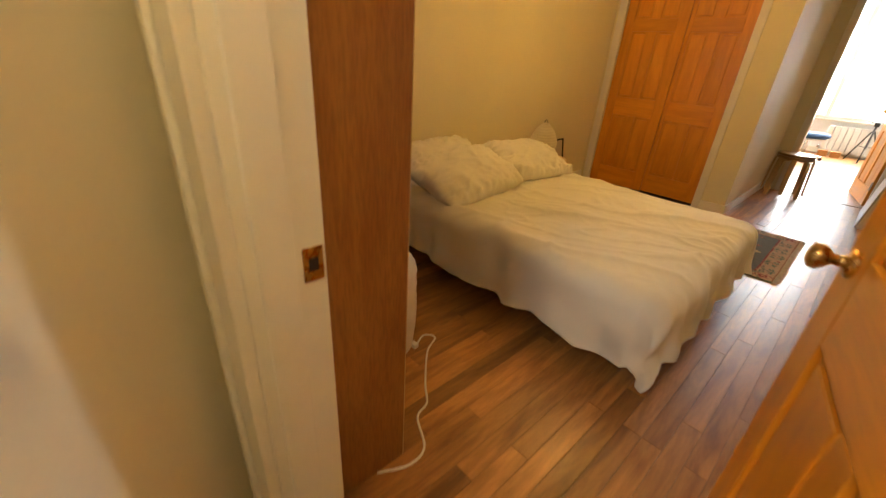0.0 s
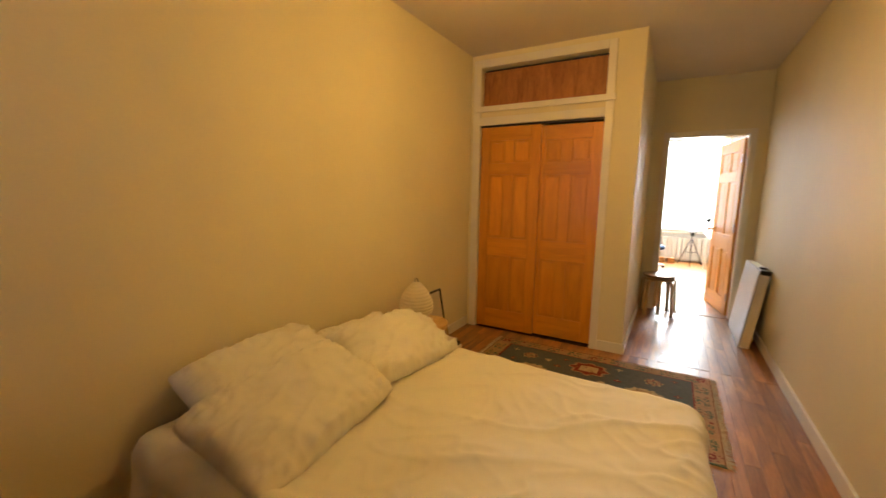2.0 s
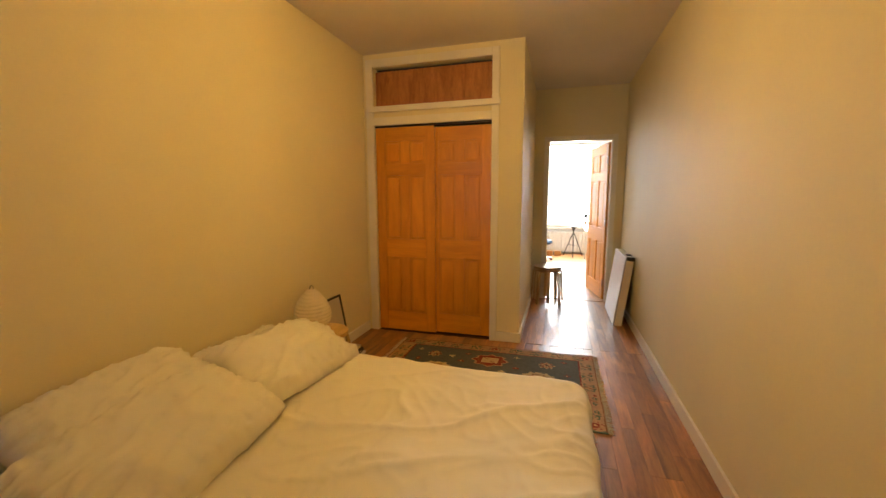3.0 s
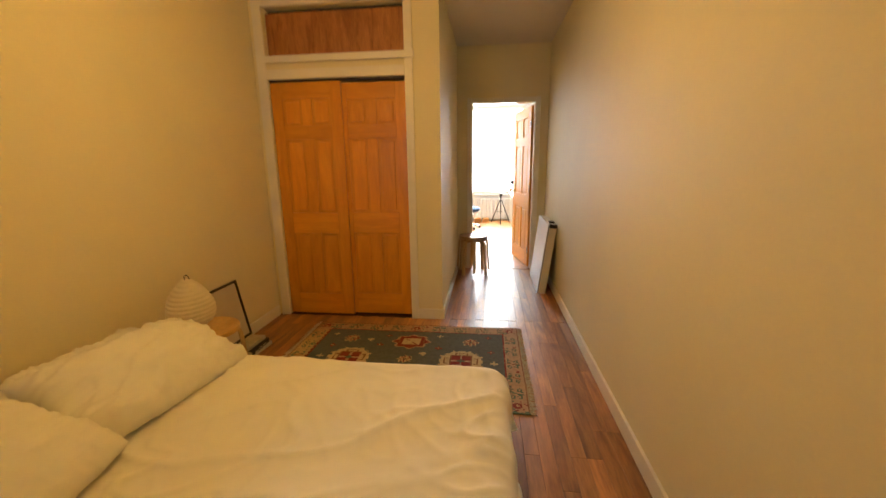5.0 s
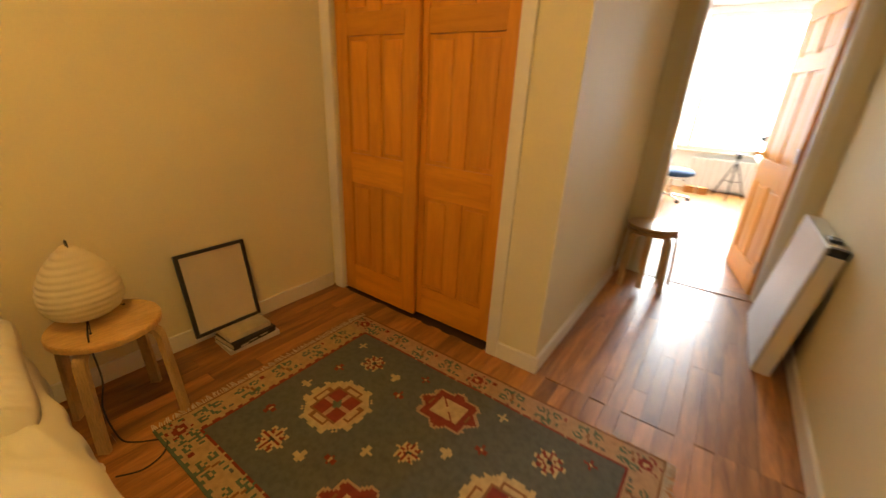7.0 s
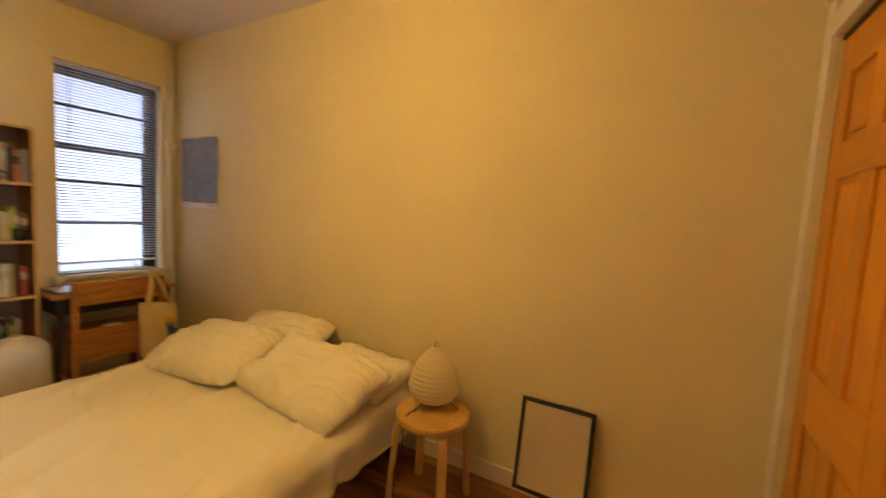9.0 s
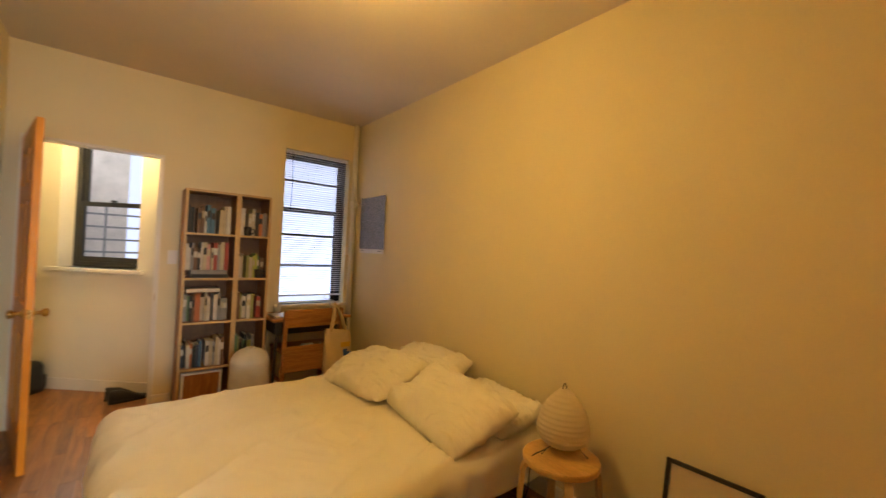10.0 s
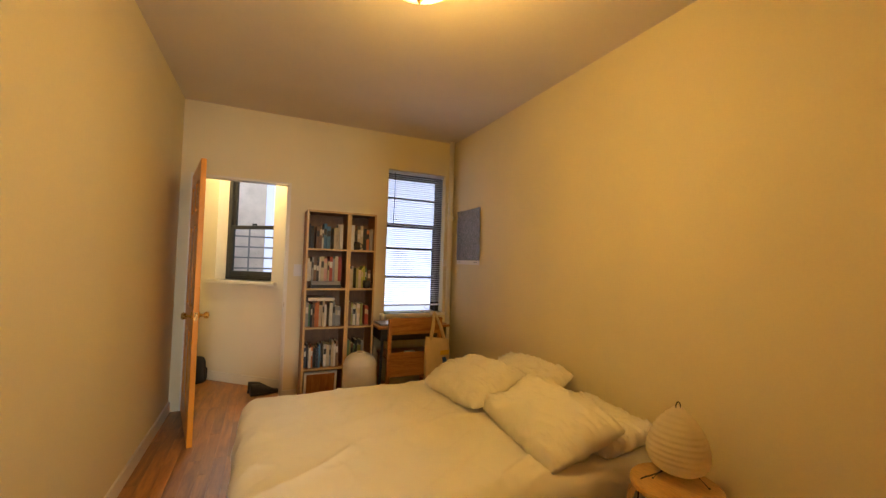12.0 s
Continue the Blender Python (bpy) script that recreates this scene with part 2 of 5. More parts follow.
def map_mat(name):
    """Grey aerial photograph: dense pale streets on dark ground."""
    m = bpy.data.materials.new(name)
    m.use_nodes = True
    n, l = m.node_tree.nodes, m.node_tree.links
    b = n["Principled BSDF"]
    tc = n.new("ShaderNodeTexCoord")
    v = n.new("ShaderNodeTexVoronoi")
    v.feature, v.inputs["Scale"].default_value = "DISTANCE_TO_EDGE", 46
    w = n.new("ShaderNodeTexNoise")
    w.inputs["Scale"].default_value, w.inputs["Detail"].default_value, w.inputs["Distortion"].default_value = 30, 9, 1.8
    l.new(tc.outputs["Object"], w.inputs["Vector"])
    l.new(tc.outputs["Object"], v.inputs["Vector"])
    r1 = n.new("ShaderNodeValToRGB")
    r1.color_ramp.elements[0].position, r1.color_ramp.elements[0].color = 0.0, (0.34, 0.33, 0.31, 1)
    r1.color_ramp.elements[1].position, r1.color_ramp.elements[1].color = 0.06, (0.10, 0.10, 0.095, 1)
    l.new(v.outputs["Distance"], r1.inputs[0])
    r2 = n.new("ShaderNodeValToRGB")
    r2.color_ramp.elements[0].position, r2.color_ramp.elements[0].color = 0.36, (0.055, 0.055, 0.055, 1)
    r2.color_ramp.elements[1].position, r2.color_ramp.elements[1].color = 0.66, (0.36, 0.35, 0.33, 1)
    l.new(w.outputs[0], r2.inputs[0])
    mx = n.new("ShaderNodeMix")
    mx.data_type = "RGBA"
    mx.inputs[0].default_value = 0.55
    l.new(r1.outputs[0], mx.inputs[6])
    l.new(r2.outputs[0], mx.inputs[7])
    l.new(mx.outputs[2], b.inputs["Base Color"])
    b.inputs["Roughness"].default_value = 0.5
    return m


M_MAP = map_mat("aerial_map_print")

# ---- building helpers ----


def mesh_of(name, bm, mats, smooth=False):
    me = bpy.data.meshes.new(name)
    bm.normal_update()
    bm.to_mesh(me)
    bm.free()
    for m in (mats if isinstance(mats, (list, tuple)) else [mats]):
        me.materials.append(m)
    if smooth:
        for p in me.polygons:
            p.use_smooth = True
    return me


def part(name, bm, material, parent, label="", smooth=False):
    ob = new(name, mesh_of(name, bm, material, smooth))
    ob.parent = parent
    return tagged(ob, label=label)


def thing(name, m, label, category, group="", kind=""):
    ob = new(name)
    ob.empty_display_size = 0.1
    ob.matrix_world = m
    return tagged(ob, label, category, group, kind)


def single(name, bm, material, label, category, group="", kind="", smooth=False, m=None):
    ob = new(name, mesh_of(name, bm, material, smooth))
    if m is not None:
        ob.matrix_world = m
    return tagged(ob, label, category, group, kind)


def structure(name, bm, material, label, smooth=False, category="structure"):
    return single(name, bm, material, label, category, kind="structure", smooth=smooth)


def box(bm, x0, x1, y0, y1, z0, z1, bevel=0.0, m=None):
    """A box, with its edges rounded by bevel."""
    b2 = bmesh.new()
    bmesh.ops.create_cube(b2, size=1.0)
    for v in b2.verts:
        v.co = Vector(((x0 + x1) / 2 + v.co.x * (x1 - x0), (y0 + y1) / 2 + v.co.y * (y1 - y0), (z0 + z1) / 2 + v.co.z * (z1 - z0)))
    if bevel:
        bmesh.ops.bevel(b2, geom=b2.edges[:], offset=bevel, segments=2, affect="EDGES", profile=0.6)
    if m is not None:
        b2.transform(m)
    tmp = bpy.data.meshes.new("tmp")
    b2.to_mesh(tmp)
    b2.free()
    bm.from_mesh(tmp)
    bpy.data.meshes.remove(tmp)
    return bm


def boxes(*rows, bevel=0.0):
    bm = bmesh.new()
    for r in rows:
        box(bm, *r, bevel=bevel)
    return bm


def lathe(bm, profile, seg=32, m=None):
    """A body of revolution about z from (radius, z) pairs."""
    rings = []
    for r, z in profile:
        rings.append([bm.verts.new((m or Matrix()) @ Vector((r * math.cos(2 * math.pi * i / seg), r * math.sin(2 * math.pi * i / seg), z))) for i in range(seg)])
    for a, b in zip(rings, rings[1:]):
        for i in range(seg):
            bm.faces.new((a[i], a[(i + 1) % seg], b[(i + 1) % seg], b[i]))
    for ring, flip in ((rings[0], True), (rings[-1], False)):
        bm.faces.new(ring[::-1] if flip else ring)
    return bm


def tube(bm, points, radius, seg=8):
    """A round bar swept along points."""
    pts = [Vector(p) for p in points]
    rings = []
    for i, p in enumerate(pts):
        d = (pts[min(i + 1, len(pts) - 1)] - pts[max(i - 1, 0)]).normalized()
        a = d.orthogonal().normalized() if not rings else (rings[-1][1] - d * rings[-1][1].dot(d)).normalized()
        b = d.cross(a)
        ring = [bm.verts.new(p + radius * (math.cos(2 * math.pi * k / seg) * a + math.sin(2 * math.pi * k / seg) * b)) for k in range(seg)]
        rings.append((ring, a))
    for (r0, _), (r1, _) in zip(rings, rings[1:]):
        for k in range(seg):
            bm.faces.new((r0[k], r0[(k + 1) % seg], r1[(k + 1) % seg], r1[k]))
    bm.faces.new(rings[0][0][::-1])
    bm.faces.new(rings[-1][0])
    return bm


def smooth_line(points, steps=8):
    """A soft curve through points."""
    p = [Vector(q) for q in points]
    out = []
    for i in range(len(p) - 1):
        a, b, c, d = p[max(i - 1, 0)], p[i], p[i + 1], p[min(i + 2, len(p) - 1)]
        for k in range(steps):
            t = k / steps
            out.append(0.5 * (2 * b + (c - a) * t + (2 * a - 5 * b + 4 * c - d) * t * t + (3 * b - a - 3 * c + d) * t ** 3))
    return out + [p[-1]]


def extrude_outline(bm, outline, h0, h1):
    """A prism from an outline of (x, y) between two heights."""
    lo = [bm.verts.new((x, y, h0)) for x, y in outline]
    hi = [bm.verts.new((x, y, h1)) for x, y in outline]
    n = len(lo)
    for i in range(n):
        bm.faces.new((lo[i], lo[(i + 1) % n], hi[(i + 1) % n], hi[i]))
    bm.faces.new(lo[::-1])
    bm.faces.new(hi)
    bmesh.ops.recalc_face_normals(bm, faces=bm.faces[:])
    return bm


# ---- the shell ----
W, L, H = 2.615, 4.215, 2.692
CX = 1.525                       # corridor's side of the closet
EX0, EX1, EH = 1.74, 2.52, 2.035  # entry opening
DY, DX0, DX1, DH = 5.965, 1.70, 2.47, 2.06  # far doorway
WX0, WX1, WZ0, WZ1 = 0.098, 0.765, 0.785, 2.315  # bedroom window
T = 0.13

structure("wall_west", boxes((-0.15, 0, -0.3, 6.12, -0.1, H + 0.1)), M_WALL, "long cream painted plaster wall behind the bed")
structure("wall_east", boxes((W, W + 0.15, 0, DY, -0.1, H + 0.1)), M_WALL, "long cream painted wall running into the corridor")
structure("wall_south", boxes((0, WX0, -0.2, 0, 0, H), (WX0, WX1, -0.2, 0, 0, WZ0), (WX0, WX1, -0.2, 0, WZ1, H),
                              (WX1, 1.2, -0.2, 0, 0, H), (1.2, EX0 - 0.02, -T, 0, 0, H), (EX0 - 0.02, EX1 + 0.02, -T, 0, EH + 0.02, H),
                              (EX1 + 0.02, 3.6, -T, 0, 0, H)), M_WALL, "cream painted wall with the window and the entry doorway")
structure("ceiling", boxes((-0.15, W + 0.15, -0.2, 6.08, H, H + 0.12)), M_CEIL, "matt off-white painted plaster ceiling")

# closet front with door opening and transom
KX0, KX1, KH, TZ0, TZ1 = 0.105, 1.25, 2.035, 2.212, 2.572
structure("closet_wall", boxes((0, KX0, L, L + 0.1, 0, H), (KX1, CX, L, L + 0.1, 0, H), (KX0, KX1, L, L + 0.1, KH, TZ0),
                               (KX0, KX1, L, L + 0.1, TZ1, H), (CX - 0.1, CX, L + 0.1, DY, 0, H), (0, CX - 0.1, 4.93, 5.03, 0, H)),
          M_WALL, "cream painted closet partition beside the corridor")
# doorway wall at the corridor's end
structure("wall_north", boxes((0, DX0, DY, DY + 0.12, 0, H), (DX1, 4.2, DY, DY + 0.12, 0, H), (DX0, DX1, DY, DY + 0.12, DH, H)),
          M_WALL, "cream painted wall with the doorway to the bright room")


def trim(name, rows, label, bevel=0.004):
    return structure(name, boxes(*rows, bevel=bevel), M_TRIM, label)


trim("closet_casing", [(KX0 - 0.075, KX0, L - 0.018, L, 0, TZ1 + 0.07), (KX1, KX1 + 0.065, L - 0.018, L, 0, TZ1 + 0.07)],
     "white painted casing up both sides of the closet")
trim("closet_head_trim", [(KX0 + 0.001, KX1 - 0.001, L - 0.02, L, KH, KH + 0.075)], "white painted head trim above the sliding doors")
trim("transom_sill_trim", [(KX0 - 0.06, KX1 + 0.08, L - 0.034, L - 0.019, TZ0 - 0.055, TZ0 - 0.002)], "white painted ledge under the transom panel")
trim("transom_head_trim", [(KX0 + 0.001, KX1 - 0.001, L - 0.02, L, TZ1, TZ1 + 0.07)], "white painted trim above the transom panel")
BB = 0.092
trim("baseboard_west", [(0, 0.016, 0.10, L - 0.02, 0, BB)], "white painted baseboard along the bed wall")
trim("baseboard_east", [(W - 0.016, W, 0.02, DY - 0.02, 0, BB)], "white painted baseboard along the corridor wall")
trim("baseboard_south", [(1.60, EX0 - 0.005, 0, 0.016, 0, BB)], "white painted baseboard by the entry")
trim("baseboard_closet", [(KX1 + 0.066, CX + 0.016, L - 0.016, L, 0, BB)], "white painted baseboard on the closet front")
trim("baseboard_corridor", [(CX, CX + 0.016, L + 0.001, DY - 0.02, 0, BB)], "white painted baseboard along the closet's side")

# entry frame
trim("entry_jamb", [(EX0 - 0.02, EX0, -T, -0.001, 0, EH), (EX1, EX1 + 0.02, -T, -0.001, 0, EH), (EX0 - 0.02, EX1 + 0.02, -T, -0.001, EH, EH + 0.02),
                    (EX0, EX0 + 0.012, -T + 0.02, -T + 0.075, 0, EH)], "white painted entry door jamb", 0.002)
trim("entry_casing", [(EX0 - 0.115, EX0 - 0.008, -T - 0.022, -T, 0, EH + 0.1), (EX0 - 0.115, EX0 - 0.09, -T - 0.034, -T - 0.022, 0, EH + 0.1),
                      (EX1 + 0.008, EX1 + 0.1, -T - 0.022, -T, 0, EH + 0.1), (EX0 - 0.008, EX1 + 0.008, -T - 0.022, -T, EH + 0.008, EH + 0.1)],
     "white painted moulded casing on the hall side")
sp = thing("strike_plate", pose(EX0, -0.025, 0.89), "worn brass strike plate let into the white jamb", "strike plate")
part("plate", boxes((0, 0.003, -0.016, 0.018, -0.03, 0.03), bevel=0.001), M_BRASS, sp)
part("latch_hole", boxes((0.0025, 0.0036, -0.007, 0.009, -0.012, 0.012)), M_BLACK, sp)

# far doorway frame
trim("far_door_jamb", [(DX0, DX0 + 0.015, DY, DY + 0.12, 0, DH), (DX1 - 0.015, DX1, DY, DY + 0.12, 0, DH), (DX0 + 0.015, DX1 - 0.015, DY, DY + 0.12, DH - 0.015, DH)],
     "white painted jamb of the far doorway", 0.002)
trim("far_door_casing", [(DX0 - 0.05, DX0 + 0.004, DY - 0.016, DY, 0, DH + 0.05), (DX1 - 0.004, DX1 + 0.05, DY - 0.016, DY, 0, DH + 0.05),
                         (DX0 + 0.004, DX1 - 0.004, DY - 0.016, DY, DH - 0.004, DH + 0.05)], "narrow white painted casing round the far doorway")

# hall outside the entry: a slanting wall with its window
A0, A1 = Vector((1.505, -0.13, 0)), Vector((2.476, -0.957, 0))
adir = (A1 - A0).normalized()
HM = Matrix((( adir.x, adir.y, 0, A0.x), (adir.y, -adir.x, 0, A0.y), (0, 0, 1, 0), (0, 0, 0, 1)))  # u along, v outward
HU0, HU1, HZ0, HZ1 = 0.46, 1.19, 1.08, 2.30


def flipped(bm):
    bmesh.ops.recalc_face_normals(bm, faces=bm.faces[:])
    return bm


def hall_boxes(*rows, bevel=0.0):
    bm = boxes(*rows, bevel=bevel)
    bm.transform(HM)
    return flipped(bm)


structure("hall_wall", hall_boxes((-0.1, HU0, 0, 0.22, 0, H), (HU1, 3.45, 0, 0.22, 0, H), (HU0, HU1, 0, 0.22, 0, HZ0), (HU0, HU1, 0, 0.22, HZ1, H)),
          M_HALL, "pale painted slanting hall wall with a window")
structure("hall_end_wall", boxes((3.6, 3.75, -2.6, 0, 0, H), (2.6, 3.75, -2.6, -2.45, 0, H)), M_HALL, "pale painted end wall of the hall")
structure("hall_ceiling", extrude_outline(bmesh.new(), [(0.95, -0.2), (3.75, -0.2), (3.75, -2.6), (3.6, -2.5)], H, H + 0.1), M_CEIL, "off-white painted hall ceiling")
structure("hall_baseboard", hall_boxes((0.02, 3.35, -0.016, 0, 0, 0.1), bevel=0.004), M_TRIM, "white painted baseboard in the hall")
structure("hall_window_sill", hall_boxes((HU0 - 0.07, HU1 + 0.07, -0.05, 0.15, HZ0 - 0.035, HZ0), bevel=0.006), M_TRIM, "white painted projecting window sill")

# bright far room
FY = 10.45
structure("far_room_walls", boxes((-0.6, -0.45, DY + 0.12, FY, 0, H), (4.2, 4.35, DY, FY, 0, H), (-0.6, 0.2, FY, FY + 0.15, 0, H),
                                  (2.75, 4.35, FY, FY + 0.15, 0, H), (0.2, 2.75, FY, FY + 0.15, 0, 0.62), (0.2, 2.75, FY, FY + 0.15, 2.6, H)),
          mat("far_room_paint", (0.86, 0.86, 0.84), 0.5, 0.02), "white painted walls of the bright far room")
structure("far_room_ceiling", boxes((-0.6, 4.35, 6.08, FY + 0.15, H, H + 0.1)), M_CEIL, "white painted far room ceiling")
structure("far_room_baseboard", boxes((-0.45, 4.2, FY - 0.016, FY, 0, 0.1), bevel=0.004), M_TRIM, "white painted baseboard under the far windows")

# ground and neighbours outside
structure("ground", boxes((-80, 80, -80, 80, -6.2, -6.0)), mat("courtyard_concrete", (0.3, 0.3, 0.29), 0.9, 0.1, 0.5), "grey concrete courtyard far below")

# ---- doors ----


def six_panel_door(name, m, w, h, label, th=0.035, group="", knob=None, hinges=False):
    """A six-panel pine door; its own x runs along the width, y through it."""
    d = thing(name, m, label, "door", group, "" if group else "structure")
    s, mid = 0.105 * w / 0.76 + 0.01, 0.085
    y0, y1 = -th / 2, th / 2
    part("core", boxes((0.01, w - 0.01, y0 * 0.25, y1 * 0.25, 0.01, h - 0.01)), M_PINE, d)
    for x in (0, w - s):
        part("stile", boxes((x, x + s, y0, y1, 0, h), bevel=0.004), M_PINE, d)
    zs = ((0, 0.19), (0.75, 0.93), (1.55, 1.66), (h - 0.13, h))
    for a, b in zs:
        part("rail", boxes((s, w - s, y0, y1, a, b), bevel=0.004), M_PINEX, d)
    for (_, a), (b, _) in zip(zs, zs[1:]):
        part("mullion", boxes((w / 2 - mid / 2, w / 2 + mid / 2, y0, y1, a, b), bevel=0.004), M_PINE, d)
        for x0, x1 in ((s, w / 2 - mid / 2), (w / 2 + mid / 2, w - s)):
            bm = boxes((x0 + 0.022, x1 - 0.022, y0 * 0.72, y1 * 0.72, a + 0.022, b - 0.022), bevel=0.009)
            part("panel", bm, M_PINE, d)
    if knob:
        kx, kz = knob
        for sy in (-1, 1):
            k = lathe(bmesh.new(), [(0.004, 0.0), (0.028, 0.0), (0.029, 0.006), (0.012, 0.011), (0.010, 0.032), (0.019, 0.038), (0.026, 0.05), (0.024, 0.062), (0.012, 0.068)],
                      20, pose(kx, sy * th / 2, kz, -90 * sy))
            part("knob", k, M_BRASS, d, "worn brass round knob", True)
        part("latch", boxes((w - 0.0005, w + 0.0015, -0.011, 0.011, kz - 0.028, kz + 0.028)), M_BRASS, d, "brass latch plate")
    if hinges:
        for z in (0.22, 1.02, 1.80):
            part("hinge", lathe(bmesh.new(), [(0.006, z - 0.045), (0.007, z - 0.043), (0.007, z + 0.043), (0.006, z + 0.045)], 10,
                                pose(-0.004, th / 2 + 0.004, 0)), M_CHROME, d, "steel hinge knuckle")
    return d


ent = math.degrees(math.atan2(0.81, -0.17))
six_panel_door("door_1", pose(EX1 - 0.012, 0.012, 0.008, 0, 0, ent), 0.81, 2.012, "orange pine six-panel entry door standing open",
               knob=(0.75, 0.90), hinges=True)
far = math.degrees(math.atan2(0.75, -0.155))
six_panel_door("door_2", pose(DX1 - 0.024, DY + 0.105, 0.008, 0, 0, far), 0.765, 2.02, "orange pine six-panel door open into the bright room",
               knob=(0.705, 0.96), hinges=True)
six_panel_door("closet_door", pose(KX0 + 0.004, L + 0.032, 0.012), 0.60, 2.005, "orange pine six-panel sliding closet door, in front",
               th=0.032, group="closet sliding doors")
six_panel_door("closet_door", pose(KX1 - 0.004 - 0.60, L + 0.071, 0.012), 0.60, 1.995, "orange pine six-panel sliding closet door, behind its twin",
               th=0.032, group="closet sliding doors")
structure("closet_track", boxes((KX0, KX1, L + 0.012, L + 0.088, KH - 0.016, KH - 0.001)), M_DARK, "dark steel track above the closet doors")
single("transom_panel", boxes((KX0 + 0.001, KX1 - 0.001, L + 0.05, L + 0.062, TZ0 + 0.001, TZ1 - 0.03), bevel=0.002), M_PLY,
       "stained plywood panel set in the transom opening", "panel")
# Added dark sheet; it supplies the shade behind the transom panel.
structure("transom_shadow_board", boxes((0, CX - 0.1, L + 0.1, L + 0.115, KH + 0.01, H)), M_DARK, "added dark board giving the transom recess its shade")

# ---- windows ----


def sash_window(name, m, w, h, meet, label, bars=()):
    """A double-hung window with black sashes; x along, y outward, z up."""
    o = thing(name, m, label, "window", kind="structure")
    f = 0.045
    part("window_frame", boxes((0, f, 0, 0.07, 0, h), (w - f, w, 0, 0.07, 0, h), (f, w - f, 0, 0.07, 0, f), (f, w - f, 0, 0.07, h - f, h), bevel=0.003), M_SASH, o)
    part("lower_sash", boxes((f, f + 0.035, 0.005, 0.03, f, meet), (w - f - 0.035, w - f, 0.005, 0.03, f, meet), (f + 0.035, w - f - 0.035, 0.005, 0.03, f, f + 0.05),
                             (f + 0.035, w - f - 0.035, 0.005, 0.03, meet - 0.04, meet), bevel=0.003), M_SASH, o)
    part("upper_sash", boxes((f, f + 0.035, 0.035, 0.06, meet - 0.04, h - f), (w - f - 0.035, w - f, 0.035, 0.06, meet - 0.04, h - f),
                             (f + 0.035, w - f - 0.035, 0.035, 0.06, meet - 0.04, meet), (f + 0.035, w - f - 0.035, 0.035, 0.06, h - f - 0.04, h - f), bevel=0.003), M_SASH, o)
    for z in bars:
        part("bar", boxes((f, w - f, 0.036, 0.056, z - 0.012, z + 0.012), bevel=0.002), M_SASH, o)
    part("latch", boxes((w / 2 - 0.025, w / 2 + 0.025, -0.012, 0.01, meet, meet + 0.02), bevel=0.004), M_SASH, o)
    for y, a, b in ((0.016, f + 0.04, meet - 0.03), (0.046, meet - 0.02, h - f - 0.03)):
        p = part("pane", boxes((f + 0.03, w - f - 0.03, y, y + 0.004, a, b)), M_GLASS, o)
        p.visible_shadow = False
    return o


sash_window("window_1", pose(WX0, -0.18, WZ0 - 0.09), WX1 - WX0 + 0.05, WZ1 - WZ0 + 0.09, 1.05, "black painted double-hung sash window behind blinds", (0.467, 0.787, 1.327))
sash_window("window_2", HM @ pose(HU0, 0.14, HZ0) , HU1 - HU0, HZ1 - HZ0, 0.6, "black double-hung window in a deep white reveal")
trim("window_stool", [(WX0 - 0.03, WX1 + 0.03, -0.1, 0.03, WZ0 - 0.03, WZ0)], "white painted window stool behind the desk")

fw = thing("window_3", pose(0.2, FY + 0.02, 0.62), "wide white window of the bright far room", "window", kind="structure")
part("window_frame", boxes((0, 0.06, 0, 0.08, 0, 1.98), (2.49, 2.55, 0, 0.08, 0, 1.98), (1.24, 1.31, 0, 0.08, 0, 1.98), (0.06, 1.24, 0, 0.08, 0, 0.06),
                           (1.31, 2.49, 0, 0.08, 0, 0.06), (0.06, 1.24, 0, 0.08, 1.92, 1.98), (1.31, 2.49, 0, 0.08, 1.92, 1.98), bevel=0.004), M_TRIM, fw)
part("window_sill", boxes((-0.05, 2.6, -0.1, 0, -0.03, 0.0), bevel=0.005), M_TRIM, fw)
for x0, x1 in ((0.06, 1.24), (1.31, 2.49)):
    part("pane", boxes((x0, x1, 0.03, 0.034, 0.06, 1.92)), M_GLASS, fw).visible_shadow = False

# blinds
bl = thing("window_blind", pose(0, -0.05, 0), "white slatted venetian blind lowered over the window", "blind")
part("headrail", boxes((WX0 + 0.012, WX1 - 0.008, -0.012, 0.022, WZ1 - 0.034, WZ1 - 0.004), bevel=0.003), M_BLIND, bl)
slat_bm = bmesh.new()
rows = []
for k in range(5):
    a = (k - 2) / 2
    rows.append([slat_bm.verts.new((x, a * 0.0115, 0.0022 * (1 - a * a))) for x in (WX0 + 0.016, WX1 - 0.012)])
for r0, r1 in zip(rows, rows[1:]):
    slat_bm.faces.new((r0[0], r0[1], r1[1], r1[0]))
bmesh.ops.solidify(slat_bm, geom=slat_bm.faces[:], thickness=0.0007)
slat = mesh_of("slat", slat_bm, M_BLIND, True)
z = WZ1 - 0.055
while z > 0.885:
    s = new("slat", slat)
    s.parent = bl
    s.matrix_local = pose(0, 0.005, z, 27)
    z -= 0.0215
part("bottom_rail", boxes((WX0 + 0.016, WX1 - 0.012, -0.008, 0.016, 0.858, 0.875), bevel=0.003), M_BLIND, bl)
for x in (WX0 + 0.1, WX1 - 0.1):
    part("ladder_cord", tube(bmesh.new(), [(x, 0.018, WZ1 - 0.03), (x, 0.018, 0.87)], 0.0011, 5), M_WCORD, bl)
part("wand", tube(bmesh.new(), smooth_line([(WX1 - 0.075, 0.03, WZ1 - 0.03), (WX1 - 0.078, 0.034, 2.0), (WX1 - 0.07, 0.032, 1.72)], 4), 0.004, 6), M_DARK, bl, "dark tilt wand")
